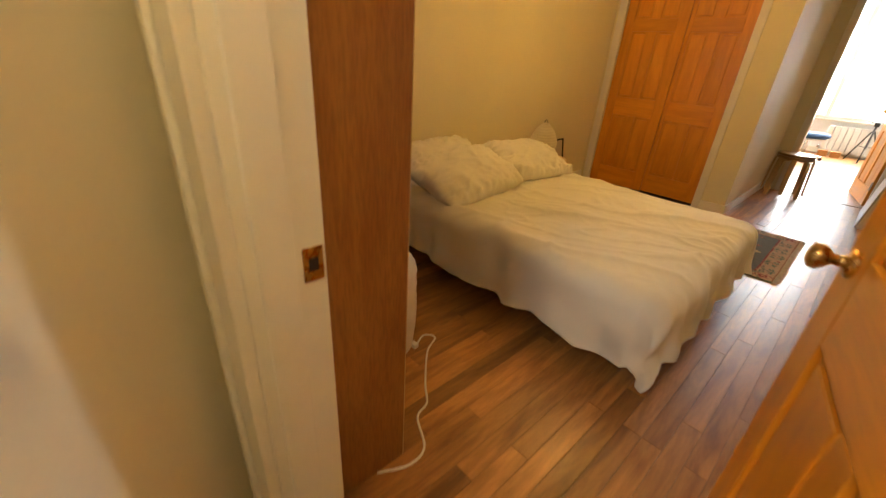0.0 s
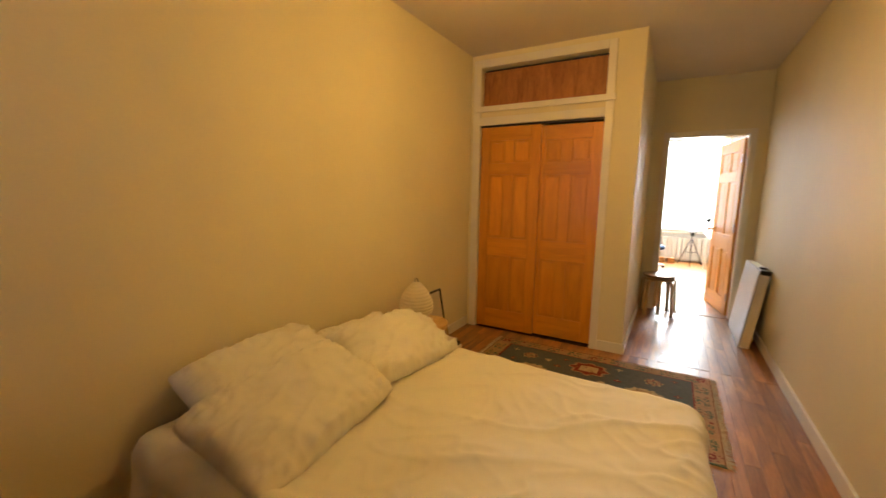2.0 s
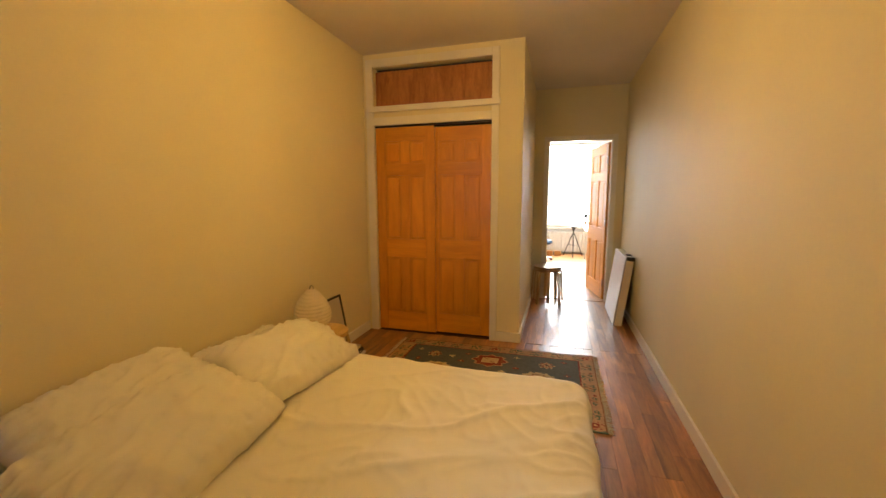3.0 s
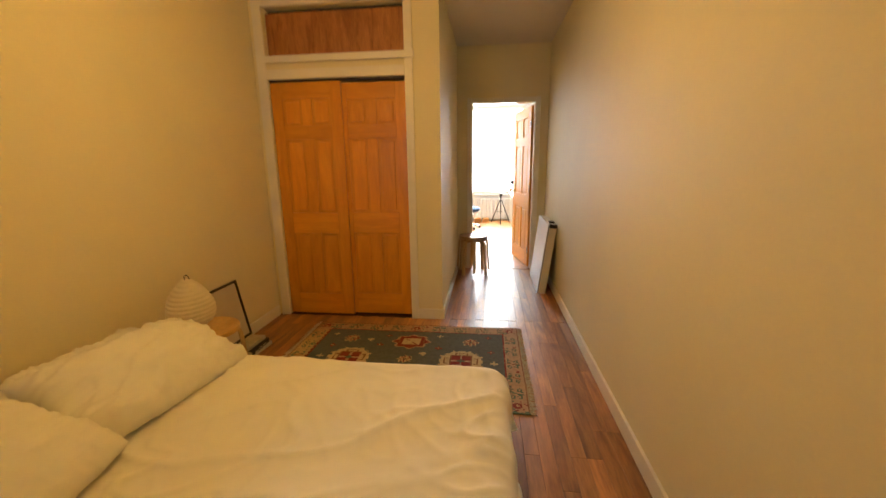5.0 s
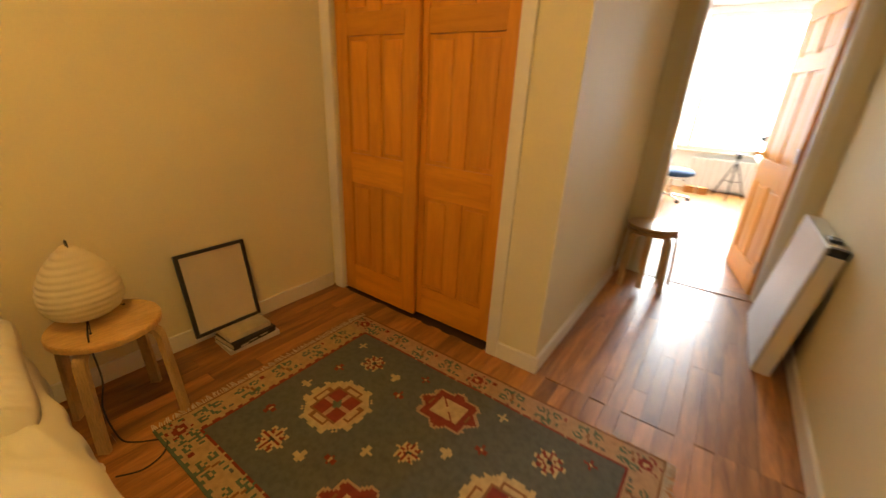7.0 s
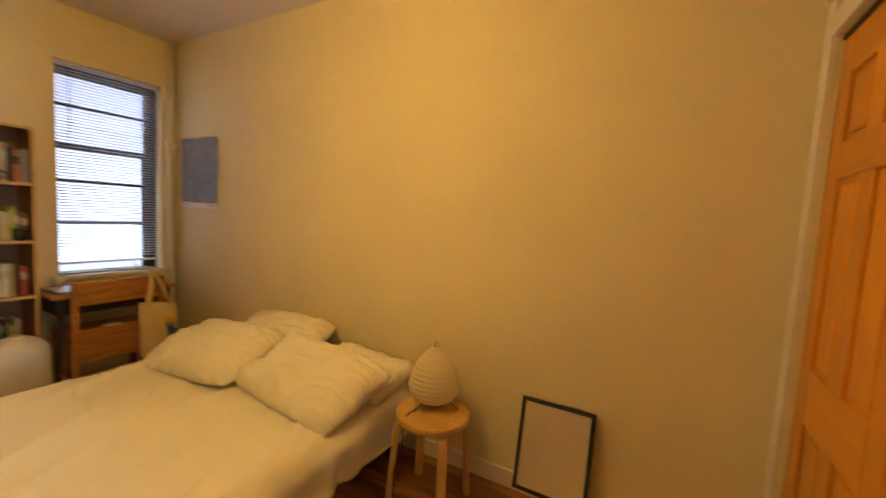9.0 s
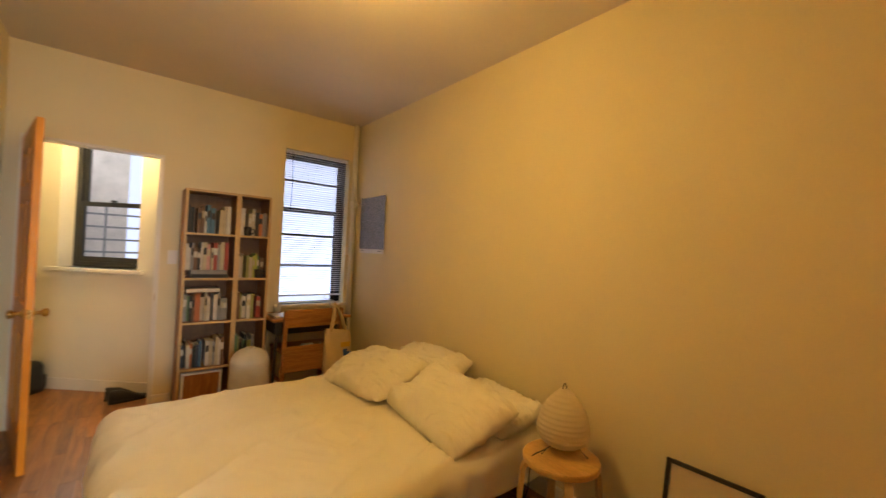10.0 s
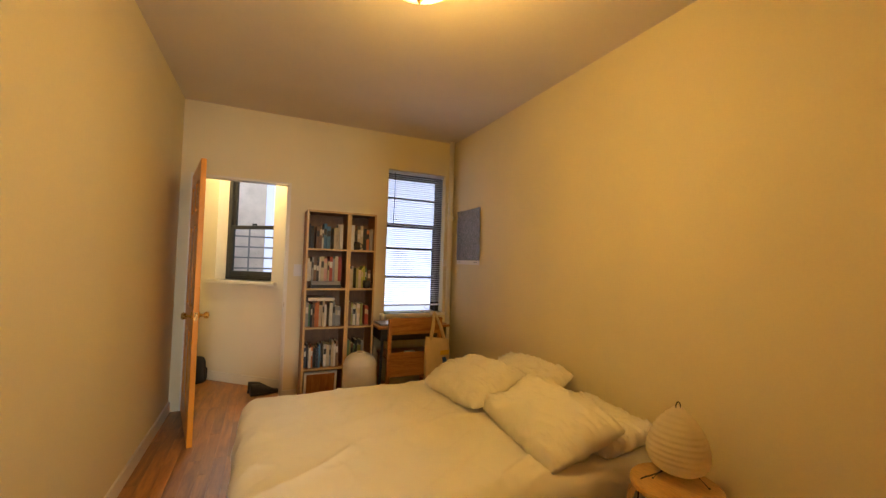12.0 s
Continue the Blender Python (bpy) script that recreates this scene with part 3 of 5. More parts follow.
part("pull_cord", tube(bmesh.new(), smooth_line([(0.28, 0.02, 0.865), (0.3, 0.03, 0.83), (0.22, 0.03, 0.81), (0.2, 0.03, 0.77)], 5), 0.003, 6), M_WCORD, bl)

# ---- bed ----
BX1, BY0, BY1, BZ = 1.99, 1.18, 2.665, 0.43
bed = thing("bed", pose(0, 0, 0), "low double bed on a dark frame, white bedding", "bed")
part("mattress", boxes((0.05, BX1 - 0.02, BY0 + 0.02, BY1 - 0.02, 0.25, BZ - 0.02), bevel=0.04), M_SHEET, bed, "white sheeted mattress", True)
part("bed_base", boxes((0.07, BX1 - 0.06, BY0 + 0.06, BY1 - 0.06, 0.17, 0.25), bevel=0.01), M_DARK, bed, "dark bed base")
for x in (0.14, 1.0, BX1 - 0.16):
    for y in (BY0 + 0.13, BY1 - 0.13):
        part("leg", lathe(bmesh.new(), [(0.02, 0), (0.022, 0.004), (0.026, 0.17)], 14, pose(x, y, 0)), M_BLACK, bed)


def fold(x, y, s=1.0):
    return noise.noise(Vector((x * s, y * s, 3.7)))


def drape(name, x0, x1, y0, y1, z, drop_y0, drop_y1, drop_x1, label, nx=210, ny=190):
    """A sheet over a box that hangs down on three sides with wavy hems."""
    r = 0.10
    bm = bmesh.new()
    grid = []
    for i in range(nx + 1):
        u = x0 + (x1 - x0 + drop_x1) * i / nx
        col = []
        for j in range(ny + 1):
            v = y0 - drop_y0 + (y1 - y0 + drop_y0 + drop_y1) * j / ny
            hem = 1 + 0.12 * fold(u, v, 3.1) + 0.05 * fold(u + 9, v, 11)
            du = max(0, u - x1)
            dv = (v - y1 if v > y1 else (v - y0 if v < y0 else 0))
            d = (du ** 2.7 + abs(dv) ** 2.7) ** (1 / 2.7)
            px, py = min(u, x1), min(max(v, y0), y1)
            if d > 0:
                ex, ey = du / math.hypot(du, dv), dv / math.hypot(du, dv)
                dd = d * hem
                if dd < r * math.pi / 2:
                    out, down = r * math.sin(dd / r), r * (1 - math.cos(dd / r))
                else:
                    out, down = r, r + dd - r * math.pi / 2
                along = (u if abs(dv) > du else v) + 0.9 * math.atan2(abs(ey), ex) * 0.4
                wave = (0.34 * math.sin(along * 24 + 3.0 * fold(along, 0.4, 3)) + 0.9 * fold(along, down * 0.8, 8))
                out += min(down, 0.3) * (0.05 + 0.17 * wave)
                px, py, pz = px + ex * out, py + ey * out, max(0.035 + 0.02 * fold(u, v, 7), z - down)
            else:
                pz = z
            edge = min(1.0, max(0.0, (z + 0.03 - pz) and 1.0))
            top = 1.0 if d == 0 else max(0.0, 1 - d / 0.12)
            wu, wv = u + 0.10 * fold(u, v, 2.3), v + 0.10 * fold(u + 5, v, 2.0)
            fa, fc = 0.90 * wu + 0.42 * wv, 0.90 * wv - 0.42 * wu
            w1 = abs(fold(fa * 0.38, fc * 1.5, 2.6))
            w2 = abs(fold(fa * 0.42 + 4, fc * 1.25, 6.0))
            w3 = abs(fold(fc * 0.5 + 8, fa * 0.9, 11.0))
            pz += top * edge * (0.019 * (1 - w1) ** 11 + 0.010 * (1 - w2) ** 12 + 0.0045 * (1 - w3) ** 6 + 0.013 * fold(u, v, 1.8) + 0.0012 * fold(u, v, 24) - 0.010)
            col.append(bm.verts.new((px, py, pz)))
        grid.append(col)
    for i in range(nx):
        for j in range(ny):
            bm.faces.new((grid[i][j], grid[i + 1][j], grid[i + 1][j + 1], grid[i][j + 1]))
    rim = [g[0].co.copy() for g in grid] + [v.co.copy() for v in grid[-1][1:-1]] + [g[-1].co.copy() for g in reversed(grid)]
    duvet = thing(name, pose(0, 0, 0), label, "duvet")
    part("hem", tube(bmesh.new(), rim[::2] + rim[-1:], 0.0045, 6), M_SHEET, duvet, "stitched white hem", True)
    ob = part("cover", bm, M_SHEET, duvet, "", True)
    sol = ob.modifiers.new("thickness", "SOLIDIFY")
    sol.thickness, sol.offset = 0.012, -1
    return duvet


drape("duvet", 0.11, BX1 - 0.08, BY0 + 0.08, BY1 - 0.085, BZ + 0.014, 0.375, 0.27, 0.38, "rumpled white cotton duvet hanging over the bed sides")


def pillow(m, w, d, h, seed, label):
    """A soft pillow with pinched corners; x by y, h thick at the middle."""
    bm = bmesh.new()
    n = 60
    sides = []
    for sgn in (1, -1):
        g = []
        for i in range(n + 1):
            row = []
            for j in range(n + 1):
                a, b = 2 * i / n - 1, 2 * j / n - 1
                puff = max(0.0, (1 - abs(a) ** 2.3)) ** 0.6 * max(0.0, (1 - abs(b) ** 2.3)) ** 0.6
                pinch = 1 - 0.055 * (1 - abs(a) ** 2) * (abs(b) ** 3) , 1 - 0.055 * (1 - abs(b) ** 2) * (abs(a) ** 3)
                x, y = (c * (1 - 0.09 * a ** 4 * b ** 4) for c in (a * w / 2 * pinch[1], b * d / 2 * pinch[0]))
                rad = math.atan2(b, a)
                crease = 0.006 * (1 - puff) ** 2 * math.sin(rad * 23 + seed + 6.0 * noise.noise(Vector((a * 2, b * 2, seed)))) * min(1, puff * 4)
                lump = 0.030 * noise.noise(Vector((a * 1.6 + seed, b * 1.6, sgn))) + 0.015 * (1 - abs(noise.noise(Vector((a * 2.2 + seed, b * 2.9 + a, 2 + sgn))))) ** 7 + 0.004 * (1 - abs(noise.noise(Vector((a * 5 + seed, b * 4, 4 + sgn))))) ** 6
                for end, other in ((b, a), (a, b)):
                    crease += 0.020 * max(0.0, abs(end) - 0.35) * 1.6 * (1 - abs(noise.noise(Vector((other * 6.5 + seed, end * 1.3, sgn + 7))))) ** 5
                z = sgn * (h / 2 * puff * (1.0 if sgn > 0 else 0.92)) + (lump + crease) * min(1, puff * 3)
                row.append((x, y, z))
            g.append(row)
        sides.append(g)
    vt = [[bm.verts.new(c) for c in r] for r in sides[0]]
    vb = [[vt[i][j] if i in (0, n) or j in (0, n) else bm.verts.new(sides[1][i][j]) for j in range(n + 1)] for i in range(n + 1)]
    for i in range(n):
        for j in range(n):
            bm.faces.new((vt[i][j], vt[i + 1][j], vt[i + 1][j + 1], vt[i][j + 1]))
            bm.faces.new((vb[i][j], vb[i][j + 1], vb[i + 1][j + 1], vb[i + 1][j]))
    return single("pillow", bm, M_PILLOW, label, "pillow", "bed pillows", smooth=True, m=m)


pillow(pose(0.235, 1.68, 0.523, 2, 28, 2), 0.44, 0.74, 0.21, 1.0, "plump white pillow propped against the wall")
pillow(pose(0.23, 2.36, 0.478, -2, 10, -3), 0.40, 0.60, 0.14, 2.3, "white pillow leaning on the wall beside the paper lamp")
pillow(pose(0.565, 1.575, 0.520, 4, 17, 5), 0.50, 0.78, 0.215, 4.1, "plump white pillow lying on the duvet")
pillow(pose(0.515, 2.30, 0.524, -4, 20, -6), 0.47, 0.76, 0.215, 5.2, "creased white pillow overlapping its neighbour")

# ---- rug ----
RX0, RX1, RY0, RY1 = 0.455, 2.135, 2.765, 3.905
RUG = [mat("rug_" + n, c, 0.95, 0.10, 40, 0.5, 260, spec=0.1) for n, c in (
    ("slate", (0.112, 0.122, 0.116)), ("cream", (0.52, 0.40, 0.23)), ("red", (0.225, 0.045, 0.04)), ("pink", (0.42, 0.28, 0.18)),
    ("green", (0.10, 0.15, 0.105)), ("dark", (0.045, 0.045, 0.05)), ("brown", (0.24, 0.12, 0.06)), ("tan", (0.44, 0.31, 0.165)))]
SLATE, CREAM, RED, PINK, GREEN, DARK, BROWN, TAN = range(8)


def rug_colour(x, y):
    """The kilim's woven pattern by place on the floor."""
    fx0, fx1, fy0, fy1 = 0.60, 2.005, 2.895, 3.765
    hh = noise.cell(Vector((x * 60, y * 60, 0.5)))
    if not (fx0 < x < fx1 and fy0 < y < fy1):
        ex = min(x - RX0, RX1 - x, y - RY0, RY1 - y)
        if y < RY0 + 0.03 and y - RY0 < 0.008 + 0.012 * abs((x * 36) % 2 - 1):
            return GREEN
        if ex < 0.009:
            return BROWN
        zig = 0.012 * abs(((x if (y <= fy0 or y >= fy1) else y) * 40) % 2 - 1)
        if (fx0 - 0.008 - zig < x < fx1 + 0.008 + zig) and (fy0 - 0.008 - zig < y < fy1 + 0.008 + zig):
            return RED
        for cx, cy in ((0.53, 2.835), (0.53, 3.835), (2.07, 2.835), (2.07, 3.835), (1.31, 3.835), (1.31, 2.835)):
            q = math.hypot(x - cx, y - cy)
            if q < 0.042 + 0.010 * math.sin(6 * math.atan2(y - cy, x - cx)):
                return CREAM if q < 0.010 else (RED if (int(q / 0.014) % 3) < 2 else PINK)
        along = x if (y <= fy0 or y >= fy1) else y + 0.3
        across = (y - RY0 if y <= fy0 else RY1 - y) if (y <= fy0 or y >= fy1) else (x - RX0 if x <= fx0 else RX1 - x)
        k = int(along / 0.176)
        f, c = along - (k + 0.5) * 0.176, across - 0.070
        side = 1 if k % 2 else -1
        for lx, ly in ((0.034, 0.024), (-0.032, 0.026), (0.030, -0.024), (-0.038, -0.020), (0.004, 0.038)):
            if 0.25 < ((f - lx) / 0.021) ** 2 + ((c - side * ly) / 0.014) ** 2 < 1:
                return GREEN
        if abs(f - 0.35 * c) < 0.005 and abs(c) < 0.036:
            return BROWN if k % 3 else GREEN
        if abs(f - 0.070) < 0.009 and abs(c + side * 0.03) < 0.009:
            return RED if k % 2 else SLATE
        return PINK if (y > fy1 or x > fx1) else TAN
    for cx, cy in ((0.905, 3.31), (1.71, 3.32)):
        dx, dy = abs(x - cx), abs(y - cy)
        d = dx + dy
        bump = 0.014 if int(max(dx, dy) / 0.021) != int(min(dx, dy) / 0.021) and int(min(dx, dy) / 0.024) % 2 == 0 else 0.0
        if max(dx, dy * 1.04, (dx + dy) * 0.70) < 0.138 + bump:
            if dx < 0.085 and dy < 0.085:
                if max(dx, dy) > 0.072:
                    return BROWN if max(dx, dy) < 0.08 else CREAM
                if dx < 0.009 or dy < 0.009:
                    return GREEN if d < 0.03 else PINK
                return RED
            if (abs(max(dx, dy) - 0.112) < 0.006 and min(dx, dy) < 0.042) or (abs(min(dx, dy) - 0.040) < 0.006 and max(dx, dy) < 0.112):
                return BROWN
            return CREAM
    for cx, cy in ((1.31, 3.59), (1.318, 3.01)):
        dx, dy = abs(x - cx), abs(y - cy)
        d = math.hypot(dx, dy * 1.25)
        lobes = 0.140 + 0.014 * math.cos(8 * math.atan2(dy * 1.25, dx))
        if d < lobes:
            if dx < 0.066 and dy < 0.052:
                return RED if abs(dx - dy) < 0.004 and d > 0.02 else CREAM
            return PINK if d > lobes - 0.016 else (BROWN if abs(dx - 0.095) < 0.006 and dy < 0.022 else RED)
    for cx, cy, s in ((0.83, 3.61, 1), (0.848, 3.03, 1), (1.765, 3.61, 1), (1.77, 3.04, 1), (1.313, 3.313, 0.85)):
        dx, dy = x - cx, y - cy
        q = math.hypot(dx, dy) / s
        a = math.atan2(dy, dx)
        if q < 0.054 + 0.012 * math.cos(8 * a):
            if q < 0.012:
                return DARK
            return RED if math.cos(8 * a) > 0.1 and q > 0.018 and q < 0.052 else CREAM
    for cx, cy, c in ((0.72, 3.48, RED), (0.70, 3.12, RED), (1.08, 3.52, RED), (1.10, 3.11, RED), (1.53, 3.50, RED), (1.53, 3.16, RED), (1.92, 3.46, RED),
                      (1.93, 3.14, RED), (0.69, 3.31, CREAM), (1.11, 3.68, RED), (1.52, 3.70, CREAM), (0.68, 3.68, CREAM), (1.94, 3.30, CREAM),
                      (1.00, 3.05, CREAM), (1.62, 3.02, CREAM), (1.43, 3.40, CREAM), (1.18, 3.22, CREAM), (0.99, 3.60, CREAM), (1.90, 3.70, RED)):
        dx, dy = abs(x - cx), abs(y - cy)
        if (dx < 0.009 and dy < 0.026) or (dy < 0.009 and dx < 0.026):
            return CREAM if dx < 0.008 and dy < 0.008 and c == RED else c
    return SLATE


rug = thing("rug", pose(0.028, 0.135, 0), "slate-grey kilim rug with cream and red medallions", "rug")
bm = bmesh.new()
cell = 0.0105
nx, ny = round((RX1 - RX0) / cell), round((RY1 - RY0) / cell)


def ruglift(x, y):
    return 0.007 + 0.0016 * noise.noise(Vector((x * 4, y * 4, 1)))


gv = [[bm.verts.new((RX0 + (RX1 - RX0) * i / nx + 0.006 * noise.noise(Vector((0.3, j * 0.06, 2))), RY0 + (RY1 - RY0) * j / ny + 0.006 * noise.noise(Vector((i * 0.05, 4, 2))),
                      ruglift(i * cell, j * cell))) for j in range(ny + 1)] for i in range(nx + 1)]
for i in range(nx):
    for j in range(ny):
        fc = bm.faces.new((gv[i][j], gv[i + 1][j], gv[i + 1][j + 1], gv[i][j + 1]))
        fc.material_index = rug_colour(RX0 + (i + 0.5) * (RX1 - RX0) / nx, RY0 + (j + 0.5) * (RY1 - RY0) / ny)
rim = [e for e in bm.edges if e.is_boundary]
ext = bmesh.ops.extrude_edge_only(bm, edges=rim)
for v in ext["geom"]:
    if isinstance(v, bmesh.types.BMVert):
        v.co.z = 0.0005
part("woven_field", bm, RUG, rug)
for side, x in ((-1, RX0), (1, RX1)):
    bm = bmesh.new()
    y = RY0 + 0.004
    while y < RY1:
        ln, sk = random.uniform(0.018, 0.042), random.uniform(-0.012, 0.012)
        tube(bm, [(x - side * 0.004, y, 0.006), (x + side * ln * 0.5, y + sk * 0.4, 0.005), (x + side * ln, y + sk, 0.0025)], 0.0022, 5)
        y += random.uniform(0.006, 0.010)
    tagged(part("fringe", bm, M_FRINGE, rug, "cream knotted fringe"), kind="stuff")

# ---- bedroom fixtures ----
cl = thing("ceiling_lamp", pose(*LAMP_AT, H - DROP), "flush brass and frosted glass ceiling lamp, lit", "ceiling lamp")
part("canopy", lathe(bmesh.new(), [(0.02, DROP), (0.075, DROP - 0.001), (0.08, DROP - 0.012), (0.07, DROP - 0.028), (0.03, DROP - 0.034)], 36), M_BRASS, cl, "", True)
M_LIT = mat("lit_frosted_glass", (0.85, 0.78, 0.6), 0.3, 0.03, 8, 0.02, 40, emit=(1.0, 0.72, 0.30), power=2.2)
part("glass_bowl", lathe(bmesh.new(), [(0.165, -0.055), (0.168, -0.062), (0.15, -0.085), (0.11, -0.112), (0.06, -0.13), (0.012, -0.135), (0.012, -0.131), (0.06, -0.126), (0.11, -0.107), (0.146, -0.082), (0.16, -0.058)], 48), M_LIT, cl, "frosted glass bowl", True)
part("stem", lathe(bmesh.new(), [(0.006, DROP - 0.03), (0.006, -0.14)], 10), M_BRASS, cl)
part("finial", lathe(bmesh.new(), [(0.004, -0.134), (0.015, -0.138), (0.009, -0.150), (0.014, -0.166), (0.004, -0.184)], 16), M_BRASS, cl, "brass finial", True)

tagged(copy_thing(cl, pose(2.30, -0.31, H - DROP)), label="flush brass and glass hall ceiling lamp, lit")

pipe = thing("heating_pipe", pose(0.058, 0.055, 0), "cream painted heating riser pipe in the corner", "pipe")
part("riser", lathe(bmesh.new(), [(0.026, 0), (0.026, H - 0.002)], 20), M_TRIM, pipe, "", True)
part("collar", lathe(bmesh.new(), [(0.026, 1.80), (0.034, 1.81), (0.034, 1.87), (0.026, 1.88)], 20), M_TRIM, pipe, "", True)
part("bracket", boxes((-0.056, -0.02, -0.008, 0.008, 1.83, 1.85), bevel=0.002), M_TRIM, pipe)
part("escutcheon", lathe(bmesh.new(), [(0.026, 0.0), (0.05, 0.0), (0.046, 0.012), (0.027, 0.02)], 20), M_TRIM, pipe, "", True)

sw = thing("light_switch", pose(1.635, 0, 1.22), "white plastic light switch plate on the wall", "light switch")
part("plate", boxes((-0.035, 0.035, 0, 0.004, -0.057, 0.057), bevel=0.0015), M_WHITE, sw)
part("toggle", boxes((-0.006, 0.006, 0.003, 0.012, -0.012, 0.012), bevel=0.002), M_WHITE, sw)
ol = thing("socket_box", pose(0.09, 0, 1.335), "small beige box on the window's edge", "socket")
part("plate", boxes((-0.022, 0.022, 0, 0.02, -0.04, 0.04), bevel=0.004), M_TRIM, ol)

# map poster with a white lower margin
po = thing("poster", pose(0.002, 0.405, 1.63), "grey aerial photograph poster pinned to the wall", "poster")


def sheet(y0, y1, z0, z1, x, curl=0.012):
    bm = bmesh.new()
    n = 14
    g = [[bm.verts.new((x + curl * abs(2 * i / n - 1) ** 4 * (0.6 + (z0 + (z1 - z0) * j / n)) + 0.002 * math.sin((z0 + (z1 - z0) * j / n) * 26 + i * 0.7), y0 + (y1 - y0) * i / n, z0 + (z1 - z0) * j / n))
          for j in range(n + 1)] for i in range(n + 1)]
    for i in range(n):
        for j in range(n):
            bm.faces.new((g[i][j], g[i + 1][j], g[i + 1][j + 1], g[i][j + 1]))
    return bm


part("paper", sheet(-0.252, 0.252, -0.305, 0.268, 0.004), M_PAPERWHITE, po, "", True)
part("print", sheet(-0.252, 0.252, -0.262, 0.268, 0.0058), M_MAP, po, "grey aerial print", True)
for y, w in ((-0.19, 0.05), (0.17, 0.07)):
    part("caption_bar", boxes((0.0075, 0.0085, y - w / 2, y + w / 2, -0.283, -0.277)), M_PRINT, po)

# ---- bookshelf ----
SX0, SX1, SY, SZ = 0.952, 1.59, 0.285, 1.78
DIV = 1.21
sh = thing("bookshelf", pose(0, 0.008, 0), "tall birch veneer bookcase in two bays, full of books", "bookshelf")
TK = 0.018
for x, nm in ((SX1 - TK, "side_panel"), (SX0, "side_panel"), (DIV, "divider_panel"), (DIV - TK - 0.001, "divider_panel")):
    part(nm, boxes((x, x + TK, 0, SY - 0.003, 0, SZ - TK - 0.0005), bevel=0.001), M_SHELF, sh)
    part("edge_strip", boxes((x, x + TK, SY - 0.002, SY, 0, SZ - TK - 0.0005), bevel=0.0006), M_BIRCHZ, sh, "pale birch edging")
SHELVES = (0.055, 0.345, 0.715, 1.068, 1.432)
for a, b in ((SX0 + TK, DIV - TK - 0.001), (DIV + TK, SX1 - TK)):
    for z in SHELVES:
        part("shelf", boxes((a, b, 0.004, SY - 0.006, z - TK + 0.001, z), bevel=0.001), M_SHELF, sh)
        part("shelf_edge", boxes((a, b, SY - 0.005, SY - 0.002, z - TK + 0.001, z), bevel=0.0006), M_BIRCH, sh, "pale birch edging")
    part("back_board", boxes((a, b, 0, 0.004, 0.03, SZ - TK - 0.001)), M_SHELFB, sh)
    part("plinth", boxes((a, b, SY - 0.03, SY - 0.012, 0, 0.036)), M_SHELF, sh)

part("top_board", boxes((SX0, SX1, 0, SY - 0.003, SZ - TK, SZ), bevel=0.001), M_SHELF, sh)
part("top_edge", boxes((SX0, SX1, SY - 0.002, SY, SZ - TK, SZ), bevel=0.0006), M_BIRCH, sh, "pale birch edging")

COVER = {n: mat("book_" + n, c, 0.55, 0.08, 20, 0.1, 120) for n, c in (
    ("cream", (0.50, 0.43, 0.29)), ("white", (0.60, 0.57, 0.50)), ("black", (0.02, 0.02, 0.022)), ("brown", (0.16, 0.085, 0.045)), ("grey", (0.28, 0.28, 0.27)),
    ("blue", (0.06, 0.16, 0.26)), ("red", (0.36, 0.06, 0.04)), ("orange", (0.52, 0.16, 0.05)), ("green", (0.10, 0.20, 0.10)), ("olive", (0.30, 0.30, 0.09)),
    ("navy", (0.03, 0.045, 0.08)), ("lime", (0.42, 0.46, 0.08)), ("pink", (0.55, 0.30, 0.26)))}
M_PAGES = mat("book_pages", (0.66, 0.58, 0.42), 0.9, 0.06, 60, 0.3, 300)


def book(x, y, z, th, h, d, colour, lean=0.0, flat=False, band=None, group="books on the shelf", rz=0.0):
    """A bound book, its spine towards +y; flat ones lie on their side."""
    m = pose(x, y, z, 0, lean, rz) @ (pose(0, 0, th, 0, 90, 0) if flat else pose(0, 0, 0))
    o = thing("book", m, ("closed %s hardback lying flat" if flat else "upright %s book on the bookcase shelf") % colour, "book", group)
    c = COVER[colour]
    part("cover", boxes((0, 0.0022, -d, 0, 0, h), (th - 0.0022, th, -d, 0, 0, h), (0.0022, th - 0.0022, -0.003, 0, 0, h), bevel=0.0007), c, o)
    part("pages", boxes((0.0024, th - 0.0024, -d + 0.005, -0.003, 0.003, h - 0.003)), M_PAGES, o)
    if band:
        part("spine_label", boxes((0.002, th - 0.002, -0.001, 0.0007, h * 0.55, h * 0.8)), COVER[band], o)
    return o


def shelf_row(x_right, x_left, z, spec, seed):
    """Fills a bay from its high-x end; spec lists colours, heights drawn at random."""
    rg = random.Random(seed)
    x = x_right
    for k, colour in enumerate(spec):
        if colour == "gap":
            x -= rg.uniform(0.02, 0.035)
            continue
        th, h = rg.uniform(0.014, 0.032), rg.uniform(0.175, 0.235)
        if x - th < x_left:
            break
        x -= th + 0.0012
        book(x, SY - rg.uniform(0.015, 0.06), z + 0.0005, th, h, rg.uniform(0.125, 0.17), colour, 0.0, band=rg.choice((None, None, "cream", "black", "white")))


